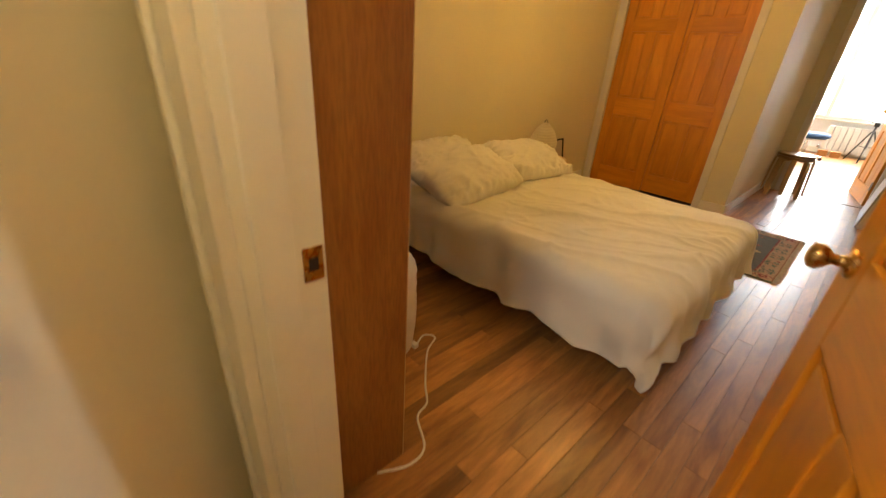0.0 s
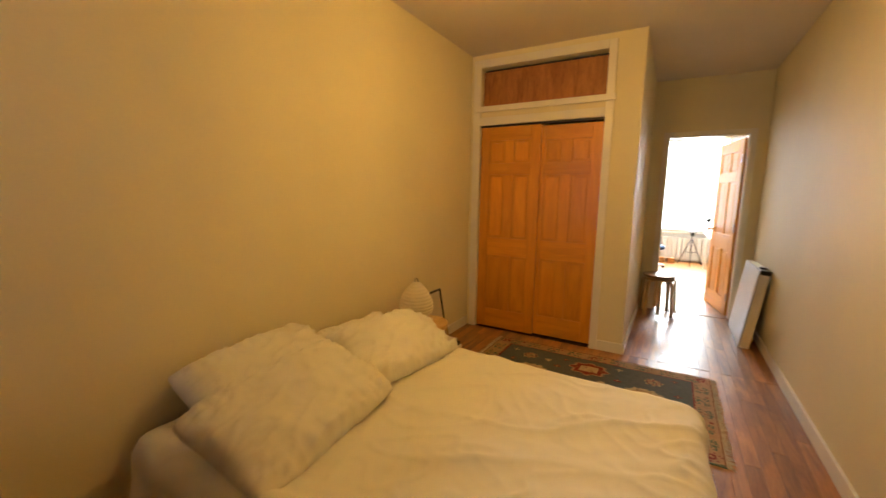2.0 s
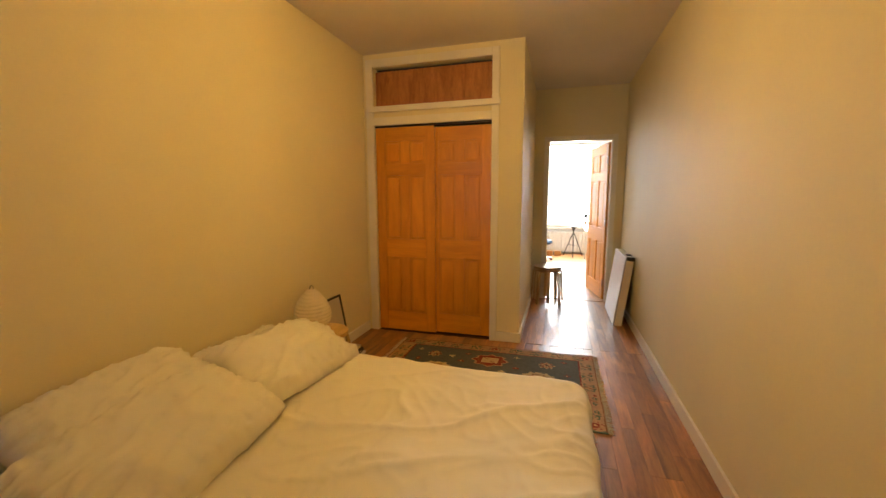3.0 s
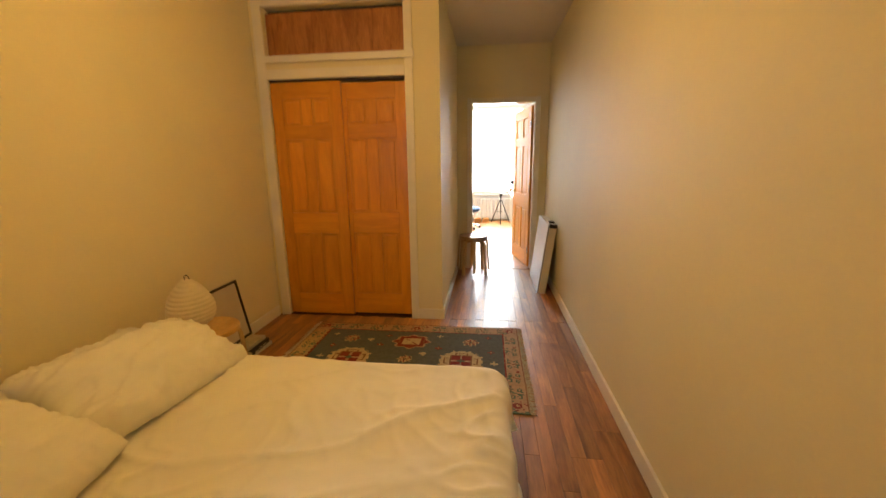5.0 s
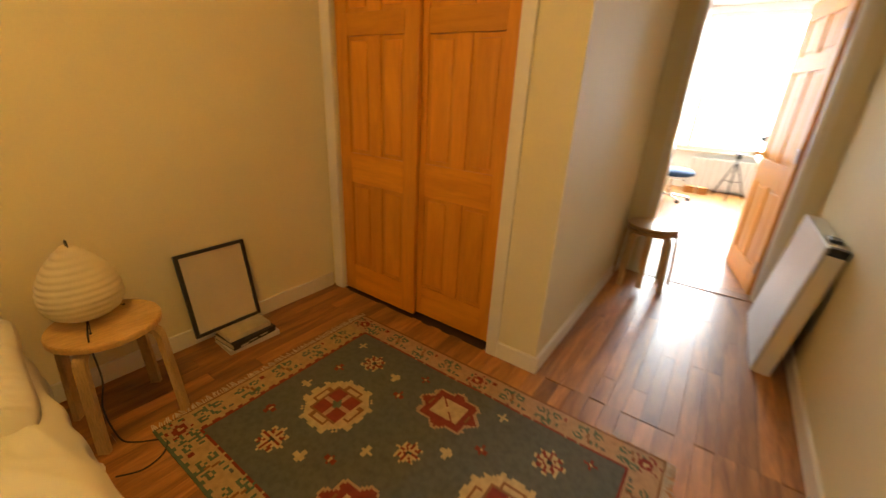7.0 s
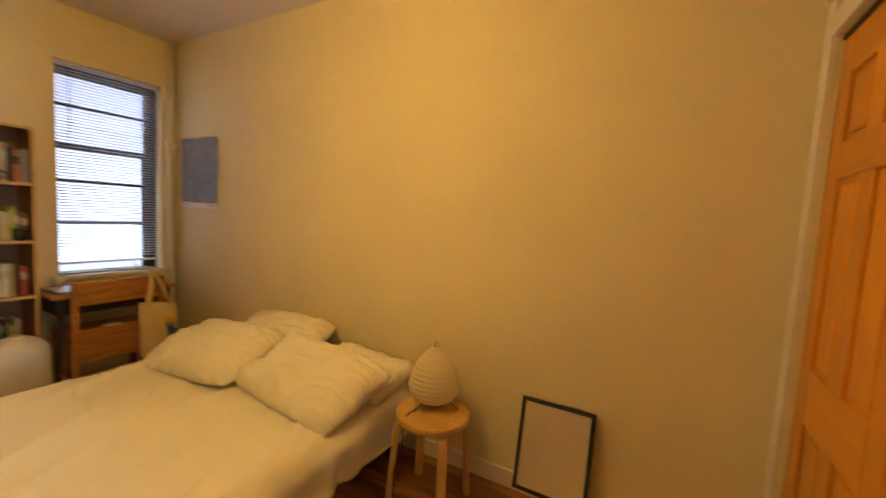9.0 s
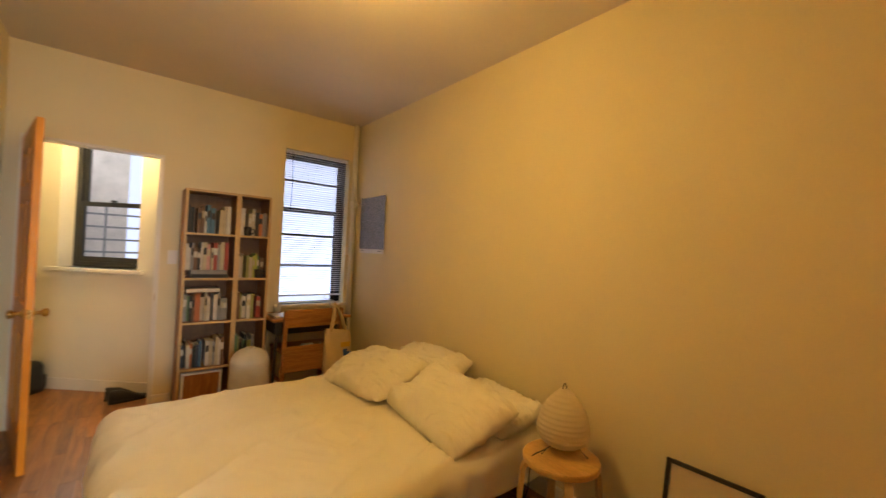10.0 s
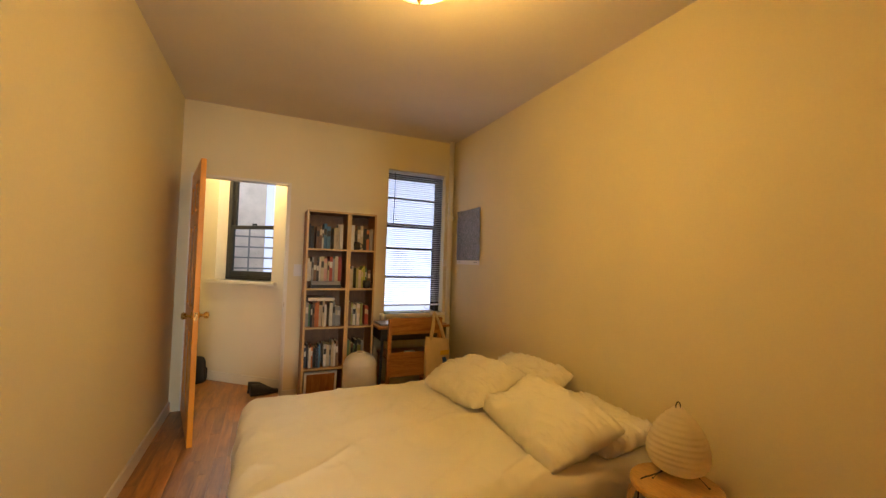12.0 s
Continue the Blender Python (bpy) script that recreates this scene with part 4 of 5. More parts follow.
R0, R1 = SX1 - TK - 0.004, DIV + TK + 0.004
Q0, Q1 = DIV - TK - 0.005, SX0 + TK + 0.004
shelf_row(R0, R1, SHELVES[4], "black black gap brown brown white blue blue gap cream cream white cream brown".split(), 1)
shelf_row(Q0, Q1, SHELVES[4], "white gap cream cream black orange grey green navy".split(), 2)
for k, (c, dx) in enumerate((("black", 0.0), ("grey", 0.012))):
    book(R1 + 0.03 + dx, SY - 0.015, SHELVES[3] + 0.001 + k * 0.031, 0.03, 0.27 - dx, 0.19, c, flat=True, rz=0)
shelf_row(R0, R1, SHELVES[3] + 0.063, "white white grey brown black white cream pink cream red grey cream red".split(), 3)
shelf_row(Q0, Q1, SHELVES[3], "cream cream gap olive cream lime lime green brown".split(), 4)
shelf_row(R0, R1, SHELVES[2], "grey green black brown orange orange cream cream white gap white grey grey grey".split(), 5)
book(R0 - 0.25, SY - 0.02, SHELVES[2] + 0.237, 0.028, 0.235, 0.17, "white", flat=True)
shelf_row(Q0, Q1, SHELVES[2], "brown olive white white olive gap red red orange".split(), 6)
shelf_row(R0, R1, SHELVES[1], "navy black white orange black navy blue gap white cream grey cream white brown".split(), 7)
shelf_row(Q0, Q1, SHELVES[1], "green olive brown green black olive grey".split(), 8)


def mug(x, y, z):
    o = thing("mug", pose(x, y, z), "small black mug in front of the books", "mug", "mugs on the bookcase")
    part("body", lathe(bmesh.new(), [(0.028, 0), (0.034, 0.004), (0.035, 0.075), (0.032, 0.075), (0.03, 0.008), (0.005, 0.006)], 22), M_BLACK, o, "", True)
    part("handle", tube(bmesh.new(), smooth_line([(-0.033, 0, 0.06), (-0.055, 0, 0.052), (-0.055, 0, 0.028), (-0.033, 0, 0.018)], 5), 0.005, 8), M_BLACK, o, "", True)


mug(1.13, 0.25, SHELVES[4] + 0.0005)
mug(1.02, 0.25, SHELVES[3] + 0.0005)
fr = thing("framed_panel", pose(1.41, 0.20, SHELVES[0] + 0.001, -9), "white-framed orange-brown picture standing on the bottom shelf", "picture")
part("frame", boxes((-0.145, -0.125, -0.01, 0.01, 0, 0.25), (0.125, 0.145, -0.01, 0.01, 0, 0.25), (-0.125, 0.125, -0.01, 0.01, 0, 0.02), (-0.125, 0.125, -0.01, 0.01, 0.23, 0.25), bevel=0.002), M_WHITE, fr)
part("panel", boxes((-0.125, 0.125, -0.006, 0.002, 0.02, 0.23)), M_PLY, fr)

# ---- desk by the window ----
dk = thing("desk", pose(0, 0, 0), "small oak-topped school desk on a dark metal base", "desk")
DX_0, DX_1, DY_0, DY_1, DZ = 0.22, 0.945, 0.05, 0.47, 0.725
part("desktop", boxes((DX_0, DX_1, DY_0, DY_1, DZ - 0.024, DZ), bevel=0.006), M_OAK, dk)
part("desk_box", boxes((DX_0 + 0.03, DX_1 - 0.03, DY_0 + 0.03, DY_1 - 0.02, DZ - 0.135, DZ - 0.025), bevel=0.008), M_DARK, dk, "dark metal book box")
for x in (DX_0 + 0.05, DX_1 - 0.05):
    for y in (DY_0 + 0.04, DY_1 - 0.04):
        part("leg", tube(bmesh.new(), [(x, y, DZ - 0.13), (x + (0.02 if x > 0.5 else -0.02), y, 0.0)], 0.013, 10), M_DARK, dk)
lt = thing("laptop", pose(0.755, 0.30, DZ + 0.0008, 0, 0, 3), "closed silver laptop lying on the desk", "laptop")
part("base", boxes((-0.155, 0.155, -0.11, 0.11, 0.001, 0.009), bevel=0.003), M_ALU, lt)
part("lid", boxes((-0.155, 0.155, -0.11, 0.11, 0.0095, 0.0155), bevel=0.0025), M_ALU, lt)
part("emblem", lathe(bmesh.new(), [(0.002, 0.0153), (0.018, 0.0153), (0.018, 0.0159), (0.002, 0.0159)], 18), M_WHITE, lt, "pale round emblem")
cp = thing("cup", pose(0.80, 0.09, DZ + 0.0005), "small white cup at the back of the desk", "cup")
part("body", lathe(bmesh.new(), [(0.022, 0), (0.03, 0.003), (0.036, 0.075), (0.033, 0.075), (0.027, 0.008), (0.004, 0.006)], 22), M_WHITE, cp, "", True)
sb = thing("small_box", pose(0.225, 0.10, DZ + 0.0005), "small beige box on the desk corner", "box")
part("body", boxes((-0.045, 0.045, -0.03, 0.03, 0, 0.06), bevel=0.003), M_CANVAS, sb)
part("lid", boxes((-0.047, 0.047, -0.032, 0.032, 0.045, 0.064), bevel=0.003), M_TRIM, sb)

# ---- desk chair ----
ch = thing("desk_chair", pose(0, 0, 0), "golden oak chair with panelled back, pushed to the desk", "chair")
CX0, CX1, CYB = 0.36, 0.885, 0.562
for x in (CX0, CX1 - 0.034):
    bm = boxes((x, x + 0.034, -0.018, 0.018, 0, 0.816), bevel=0.006)
    for v in bm.verts:
        v.co.y += CYB - 0.07 * max(0.0, 0.43 - v.co.z) * 0.3 - 0.02 + 0.10 * max(0.0, v.co.z - 0.43)
    part("back_leg", bm, M_OAK, ch)
bm = boxes((CX0 + 0.002, CX1 - 0.002, CYB + 0.004, CYB + 0.022, 0.668, 0.82), bevel=0.006)
part("top_panel", bm, M_OAK, ch)
part("lower_panel", boxes((CX0 + 0.034, CX1 - 0.034, CYB - 0.025, CYB - 0.007, 0.28, 0.50), bevel=0.004), M_OAK, ch)
part("seat", boxes((CX0 + 0.01, CX1 - 0.01, CYB - 0.40, CYB - 0.03, 0.43, 0.455), bevel=0.008), M_OAK, ch)
for x in (CX0 + 0.02, CX1 - 0.054):
    part("front_leg", boxes((x, x + 0.034, CYB - 0.39, CYB - 0.356, 0, 0.43), bevel=0.005), M_OAK, ch)
    part("stretcher", boxes((x + 0.006, x + 0.028, CYB - 0.356, CYB - 0.03, 0.16, 0.19), bevel=0.004), M_OAK, ch)
ad = thing("power_adapter", pose(0.62, CYB - 0.14, 0.4555), "white power adapter with its cable on the chair seat", "adapter")
part("brick", boxes((-0.05, 0.05, -0.025, 0.025, 0.0, 0.028), bevel=0.006), M_WHITE, ad)
part("cable", tube(bmesh.new(), smooth_line([(-0.05, 0, 0.014), (-0.09, 0.02, 0.006), (-0.11, 0.08, 0.005), (-0.13, -0.02, 0.005), (-0.16, -0.1, 0.006)], 6), 0.0028, 6), M_WCORD, ad, "", True)

bg = thing("tote_bag", pose(0.45, CYB + 0.125, 0.265), "cream canvas tote bag hanging from the chair back", "bag")
bm = bmesh.new()
n, k = 16, 14
rings = []
for j in range(k + 1):
    zz = 0.38 * j / k
    wv, dp = 0.108 + 0.013 * math.sin(2.6 * zz / 0.38), 0.052 * (1 - 0.75 * (zz / 0.38) ** 1.5)
    ring = []
    for i in range(2 * n):
        a = 2 * math.pi * i / (2 * n)
        ca, sa = math.cos(a), math.sin(a)
        rx, ry = math.copysign(abs(ca) ** 0.5, ca), math.copysign(abs(sa) ** 0.7, sa)
        ring.append(bm.verts.new((wv * rx + 0.006 * noise.noise(Vector((a, zz * 9, 1))), dp * ry + 0.012 * noise.noise(Vector((a * 1.5, zz * 7, 5))), zz + 0.015 * rx * (zz / 0.38))))
    rings.append(ring)
for r0, r1 in zip(rings, rings[1:]):
    for i in range(2 * n):
        bm.faces.new((r0[i], r0[(i + 1) % (2 * n)], r1[(i + 1) % (2 * n)], r1[i]))
bm.faces.new(rings[0][::-1])
part("sack", bm, M_CANVAS, bg, "", True)
for dy, dz in ((0.02, 0.0), (-0.018, 0.01)):
    strap = smooth_line([(-0.07, dy, 0.37), (-0.035, dy - 0.03, 0.50), (0.0, -0.085 + dy * 0.3, 0.592 + dz), (0.03, dy - 0.03, 0.50), (0.065, dy, 0.37)], 7)
    part("strap", tube(bmesh.new(), strap, 0.0085, 8), M_CANVAS, bg, "", True)
bm = boxes((-0.105, -0.035, 0.056, 0.059, 0.12, 0.19), (-0.07, -0.03, 0.056, 0.059, 0.19, 0.215), bevel=0.001)
part("blue_print", bm, M_BLUE, bg, "blue printed patch")
part("yellow_print", boxes((-0.095, -0.01, 0.0545, 0.0575, 0.235, 0.275), bevel=0.001), M_YELLOW, bg, "yellow printed patch")

# ---- paper lantern lamp on the floor ----
pl = thing("floor_lantern", pose(1.12, 0.53, 0) @ Matrix.Diagonal((0.95, 0.95, 0.93, 1)), "domed white paper floor lamp, unlit", "lamp")
prof = [(0.118, 0.035)]
for i in range(1, 25):
    zz = 0.035 + 0.40 * i / 24
    r = 0.135 + 0.022 * math.sin(math.pi * min(1, zz / 0.5)) if zz < 0.38 else 0.154 * math.sqrt(max(0.02, 1 - ((zz - 0.38) / 0.2) ** 2))
    prof.append((r, zz))
for i in range(1, 13):
    a = math.pi / 2 * i / 13
    prof.append((0.150 * math.cos(a) ** 0.9 + 0.004, 0.435 + 0.13 * math.sin(a)))
bm = lathe(bmesh.new(), [(r - 0.0012 * (1 + math.cos(i * math.pi)), z) for i, (r, z) in enumerate(sorted(prof, key=lambda q: q[1]))], 40)
part("paper_shade", bm, M_SHADE2, pl, "ribbed white paper shade", True)
part("top_ring", lathe(bmesh.new(), [(0.02, 0.562), (0.036, 0.563), (0.036, 0.571), (0.02, 0.571)], 24), M_TRIM, pl)
part("top_opening", lathe(bmesh.new(), [(0.002, 0.5712), (0.03, 0.5712), (0.03, 0.5722), (0.002, 0.5722)], 24), M_CANVAS, pl)
for i in range(3):
    a = 2 * math.pi * i / 3 + 0.4
    part("foot", tube(bmesh.new(), [(0.1 * math.cos(a), 0.1 * math.sin(a), 0.05), (0.115 * math.cos(a), 0.115 * math.sin(a), 0.0)], 0.004, 6), M_DARK, pl)
wc = thing("white_cable", pose(0.06, 0.06, 0), "loose white lamp cable on the floor by the bookcase", "cable")
part("cord", tube(bmesh.new(), smooth_line([(1.14, 0.60, 0.004), (1.10, 0.68, 0.004), (1.16, 0.70, 0.02), (1.20, 0.62, 0.004), (1.34, 0.49, 0.004), (1.42, 0.43, 0.004), (1.45, 0.36, 0.004), (1.56, 0.30, 0.004), (1.58, 0.22, 0.006), (1.545, 0.12, 0.02)], 8), 0.0042, 7), M_WCORD, wc, "", True)
part("plug", boxes((1.115, 1.15, 0.585, 0.61, 0.001, 0.022), bevel=0.004), M_WHITE, wc)

# ---- bent-leg stools ----


def stool(m, seat, label, group, legs_mat=None, pads=True):
    """A round stool on four bent laminated legs."""
    o = thing("stool", m, label, "stool", group)
    part("seat", lathe(bmesh.new(), [(0.004, 0.418), (0.168, 0.418), (0.174, 0.422), (0.175, 0.440), (0.171, 0.446), (0.004, 0.447)], 48), seat, o, "", False)
    for i in range(4):
        a = math.pi / 4 + i * math.pi / 2
        bm = bmesh.new()
        path = smooth_line([(0.07, 0, 0.408), (0.13, 0, 0.408), (0.158, 0, 0.400), (0.172, 0, 0.372), (0.178, 0, 0.30), (0.188, 0, 0.15), (0.196, 0, 0.0)], 5)
        prev = None
        for q, p in enumerate(path):
            d = (path[min(q + 1, len(path) - 1)] - path[max(q - 1, 0)]).normalized()
            nn = Vector((-d.z, 0, d.x))
            ring = [bm.verts.new(p + nn * s * 0.0105 + Vector((0, w * 0.019, 0))) for s, w in ((-1, -1), (-1, 1), (1, 1), (1, -1))]
            if prev:
                for k in range(4):
                    bm.faces.new((prev[k], prev[(k + 1) % 4], ring[(k + 1) % 4], ring[k]))
            else:
                bm.faces.new(ring)
            prev = ring
        bm.faces.new(prev[::-1])
        flipped(bm)
        bm.transform(pose(0, 0, 0, 0, 0, math.degrees(a)))
        part("leg", bm, legs_mat or M_BIRCHZ, o, "", False)
        part("screw", lathe(bmesh.new(), [(0.001, 0.4468), (0.006, 0.4468), (0.006, 0.4476), (0.001, 0.4476)], 10, pose(0.11 * math.cos(a), 0.11 * math.sin(a), 0)), M_BIRCH, o)
    return o


M_SEATTOP = wood("stool_seat_birch", (0.62, 0.40, 0.15), (0.52, 0.31, 0.10), 1, 0.35, 6, 4.0, 0.03)
stool(pose(0.312, 2.895, 0, 0, 0, 1), M_SEATTOP, "round birch stool used as bedside table", "round stools")
# Darkened copy of the seat birch; the corridor's shade is in its colour.
M_STOOLDARK = wood("shaded_birch", (0.42, 0.27, 0.12), (0.32, 0.19, 0.08), 1, 0.3, 6, 4.0, 0.03)
stool(pose(1.735, 5.765, 0, 0, 0, 10), M_STOOLDARK, "lower round birch stool of a stack in the corridor", "round stools")
stool(pose(1.735, 5.765, 0.0305, 0, 0, 52), M_STOOLDARK, "upper round birch stool stacked on its twin", "round stools")

# ---- bedside paper lamp ----
bp_ = thing("paper_lamp", pose(0.262, 2.866, 0.4476), "egg-shaped rice paper table lamp on thin wire legs", "lamp")
prof = []
for i in range(61):
    t = i / 60
    zz = 0.030 + 0.264 * t
    r = 0.022 + 0.100 * max(0.0, 1 - ((t - 0.30) / (0.70 if t > 0.30 else 0.33)) ** 2) ** (0.95 if t > 0.30 else 0.42)
    prof.append((r + 0.0022 * math.cos(i * 2 * math.pi / 5.0), zz))
bm = bmesh.new()
lathe(bm, prof, 48)
for v in bm.verts:
    a = math.atan2(v.co.y, v.co.x)
    v.co.z += 0.005 * math.sin(a * 2 + 1) * (0.6 if v.co.z > 0.08 else 0.2)
    rr = 1 + 0.02 * noise.noise(Vector((math.cos(a), math.sin(a), v.co.z * 12)))
    v.co.x, v.co.y = v.co.x * rr, v.co.y * rr
part("paper_shade", bm, M_SHADE, bp_, "ribbed rice paper shade", True)
part("top_loop", tube(bmesh.new(), smooth_line([(-0.014, 0, 0.288), (-0.012, 0, 0.310), (0, 0, 0.319), (0.012, 0, 0.312), (0.016, 0, 0.296)], 6), 0.0022, 6), M_DARK, bp_, "bent wire loop", True)
for i in range(3):
    a = 2 * math.pi * i / 3 - 0.25
    part("wire_leg", tube(bmesh.new(), [(0.04 * math.cos(a), 0.04 * math.sin(a), 0.06), (0.118 * math.cos(a), 0.118 * math.sin(a), 0.003)], 0.0016, 6), M_DARK, bp_)
    part("leg_tip", lathe(bmesh.new(), [(0.001, 0), (0.004, 0.001), (0.004, 0.006), (0.001, 0.007)], 8, pose(0.119 * math.cos(a), 0.119 * math.sin(a), 0)), M_DARK, bp_)
part("lamp_cord", tube(bmesh.new(), smooth_line([(0.01, -0.01, 0.06), (0.06, -0.02, 0.03), (0.11, -0.035, 0.012), (0.15, -0.045, 0.004), (0.172, -0.05, -0.02), (0.185, -0.05, -0.15), (0.20, -0.075, -0.26), (0.215, -0.06, -0.40),
                                              (0.23, -0.02, -0.443), (0.30, 0.05, -0.4435), (0.36, 0.02, -0.4435), (0.38, -0.05, -0.4435), (0.34, -0.12, -0.4435)], 8), 0.0030, 7), M_CORD, bp_, "black lamp cord", True)

# ---- framed paper on a pile of books ----
pf = thing("picture_frame", pose(0.110, 3.418, 0.088, 0, -10.5, 0), "black picture frame with blank paper leaning on the wall", "picture frame")
fw_, fh_ = 0.342, 0.435
part("frame", boxes((-0.008, 0.010, -fw_ / 2, -fw_ / 2 + 0.019, 0, fh_), (-0.008, 0.010, fw_ / 2 - 0.019, fw_ / 2, 0, fh_),
                    (-0.008, 0.010, -fw_ / 2 + 0.019, fw_ / 2 - 0.019, 0, 0.017), (-0.008, 0.010, -fw_ / 2 + 0.019, fw_ / 2 - 0.019, fh_ - 0.017, fh_), bevel=0.002), M_BLACK, pf)
part("paper", boxes((-0.004, 0.003, -fw_ / 2 + 0.019, fw_ / 2 - 0.019, 0.017, fh_ - 0.017)), mat("drawing_paper", (0.60, 0.52, 0.40), 0.6, 0.03, 6), pf, "faintly marked paper")
pile = "books piled under the picture frame"
book(0.262, 3.605, 0.0008, 0.026, 0.27, 0.185, "white", flat=True, group=pile, rz=-93)
blk = book(0.250, 3.59, 0.0272, 0.033, 0.24, 0.175, "black", flat=True, group=pile, rz=-87)
for z0, a, w in ((0.05, 0.016, 0.006), (0.11, 0.016, 0.006), (0.16, 0.02, 0.009)):
    part("spine_lettering", boxes((a, a + w, 0.0002, 0.0012, z0, z0 + 0.045)), COVER["white"], blk, "white lettering bar")
book(0.234, 3.575, 0.0606, 0.026, 0.225, 0.165, "cream", flat=True, group=pile, rz=-91)

# ---- corridor ----
tb = thing("folded_table", pose(2.44, 5.345, 0.004, 0, 7.0, 0) @ Matrix.Diagonal((1.55, 1, 1, 1)), "folded white-faced table leaning on the corridor wall", "folding table")
part("face_panel", boxes((-0.004, 0.006, -0.37, 0.37, 0.0, 0.735), bevel=0.002), M_LAMINATE, tb, "grey-white laminate face")
part("edge_frame", boxes((0.006, 0.052, -0.37, -0.345, 0.0, 0.735), (0.006, 0.052, 0.345, 0.37, 0.0, 0.735), (0.006, 0.052, -0.345, 0.345, 0.71, 0.735), (0.006, 0.052, -0.345, 0.345, 0.0, 0.025), bevel=0.002), M_TRIM, tb, "pale wooden edging")
part("back_panel", boxes((0.03, 0.036, -0.345, 0.345, 0.025, 0.71)), M_BLACK, tb, "black underside")
for y in (-0.30, 0.30):
    part("folded_leg", tube(bmesh.new(), [(0.044, y, 0.04), (0.044, y, 0.69)], 0.012, 10), M_BLACK, tb)
part("latch", boxes((0.012, 0.046, -0.25, -0.17, 0.735, 0.752), bevel=0.003), M_BLACK, tb, "black metal latch")
part("corner_cap", boxes((0.004, 0.054, -0.374, -0.33, 0.70, 0.739), bevel=0.004), M_BLACK, tb)
structure("corridor_threshold", boxes((DX0, DX1, DY - 0.02, DY + 0.03, 0.0005, 0.006), bevel=0.002), M_FLOOR, "worn oak threshold strip in the doorway")

# ---- bright far room ----
oc = thing("office_chair", pose(1.48, 9.15, 0), "low chair with a round blue upholstered seat", "chair")
part("seat", lathe(bmesh.new(), [(0.01, 0.36), (0.22, 0.36), (0.27, 0.385), (0.275, 0.42), (0.23, 0.45), (0.01, 0.455)], 36), M_SEATBLUE, oc, "blue cushion seat", True)
part("seat_shell", lathe(bmesh.new(), [(0.01, 0.335), (0.2, 0.338), (0.26, 0.36), (0.25, 0.365), (0.01, 0.355)], 36), M_WHITE, oc, "", True)
part("column", lathe(bmesh.new(), [(0.028, 0.08), (0.028, 0.34)], 14), M_CHROME, oc)
for i in range(5):
    a = 2 * math.pi * i / 5 + 0.3
    part("base_arm", tube(bmesh.new(), [(0, 0, 0.09), (0.27 * math.cos(a), 0.27 * math.sin(a), 0.055)], 0.015, 8), M_CHROME, oc)
    part("caster", lathe(bmesh.new(), [(0.008, -0.012), (0.026, -0.01), (0.026, 0.01), (0.008, 0.012)], 14, pose(0.27 * math.cos(a), 0.27 * math.sin(a), 0.027, 90, 0, 20)), M_BLACK, oc)

tp = thing("tripod", pose(2.2, 9.95, 0), "dark camera tripod standing on the floor", "tripod")
part("centre_column", tube(bmesh.new(), [(0, 0, 0.22), (0, 0, 0.60)], 0.014, 10), M_DARK, tp)
part("head", boxes((-0.035, 0.035, -0.03, 0.03, 0.60, 0.66), bevel=0.008), M_DARK, tp)
part("plate", boxes((-0.08, 0.08, -0.04, 0.04, 0.66, 0.675), bevel=0.004), M_DARK, tp)
for i in range(3):
    a = 2 * math.pi * i / 3 + 0.5
    part("leg", tube(bmesh.new(), [(0.02 * math.cos(a), 0.02 * math.sin(a), 0.52), (0.24 * math.cos(a), 0.24 * math.sin(a), 0.0)], 0.010, 8), M_DARK, tp)
    part("brace", tube(bmesh.new(), [(0.0, 0.0, 0.25), (0.13 * math.cos(a), 0.13 * math.sin(a), 0.26)], 0.005, 6), M_DARK, tp)

wt = thing("work_table", pose(2.98, 8.9, 0), "white work table behind the open door", "table")
part("tabletop", boxes((-0.62, 0.6, -0.75, 0.75, 0.70, 0.73), bevel=0.004), M_WHITE, wt)
for x in (-0.55, 0.53):
    for y in (-0.68, 0.68):
        part("leg", tube(bmesh.new(), [(x, y, 0), (x, y, 0.70)], 0.018, 10), M_WHITE, wt)
tl = thing("desk_lamp", pose(2.48, 8.8, 0.7305), "small black desk lamp with a bent arm", "lamp")
part("base", lathe(bmesh.new(), [(0.01, 0), (0.06, 0.001), (0.062, 0.012), (0.01, 0.018)], 24), M_BLACK, tl, "", True)
part("arm", tube(bmesh.new(), smooth_line([(0, 0, 0.015), (0.0, 0, 0.13), (-0.03, 0, 0.22), (-0.09, 0, 0.25)], 6), 0.007, 8), M_BLACK, tl, "", True)
part("shade", lathe(bmesh.new(), [(0.012, 0.05), (0.022, 0.04), (0.05, -0.03), (0.047, -0.03), (0.018, 0.035)], 22, pose(-0.11, 0, 0.24, 0, 35, 0)), M_BLACK, tl, "", True)
rd = thing("radiator", pose(2.05, FY - 0.09, 0), "white radiator cover under the far window", "radiator")
for i in range(10):
    part("section", boxes((-0.45 + i * 0.09, -0.37 + i * 0.09, -0.05, 0.05, 0.05, 0.52), bevel=0.015), M_WHITE, rd)
for x in (-0.4, 0.4):
    part("foot", boxes((x - 0.02, x + 0.02, -0.04, 0.04, 0, 0.055), bevel=0.005), M_WHITE, rd)
part("valve", lathe(bmesh.new(), [(0.01, 0), (0.022, 0.01), (0.022, 0.04), (0.01, 0.05)], 12, pose(-0.49, 0, 0.10)), M_CHROME, rd, "", True)
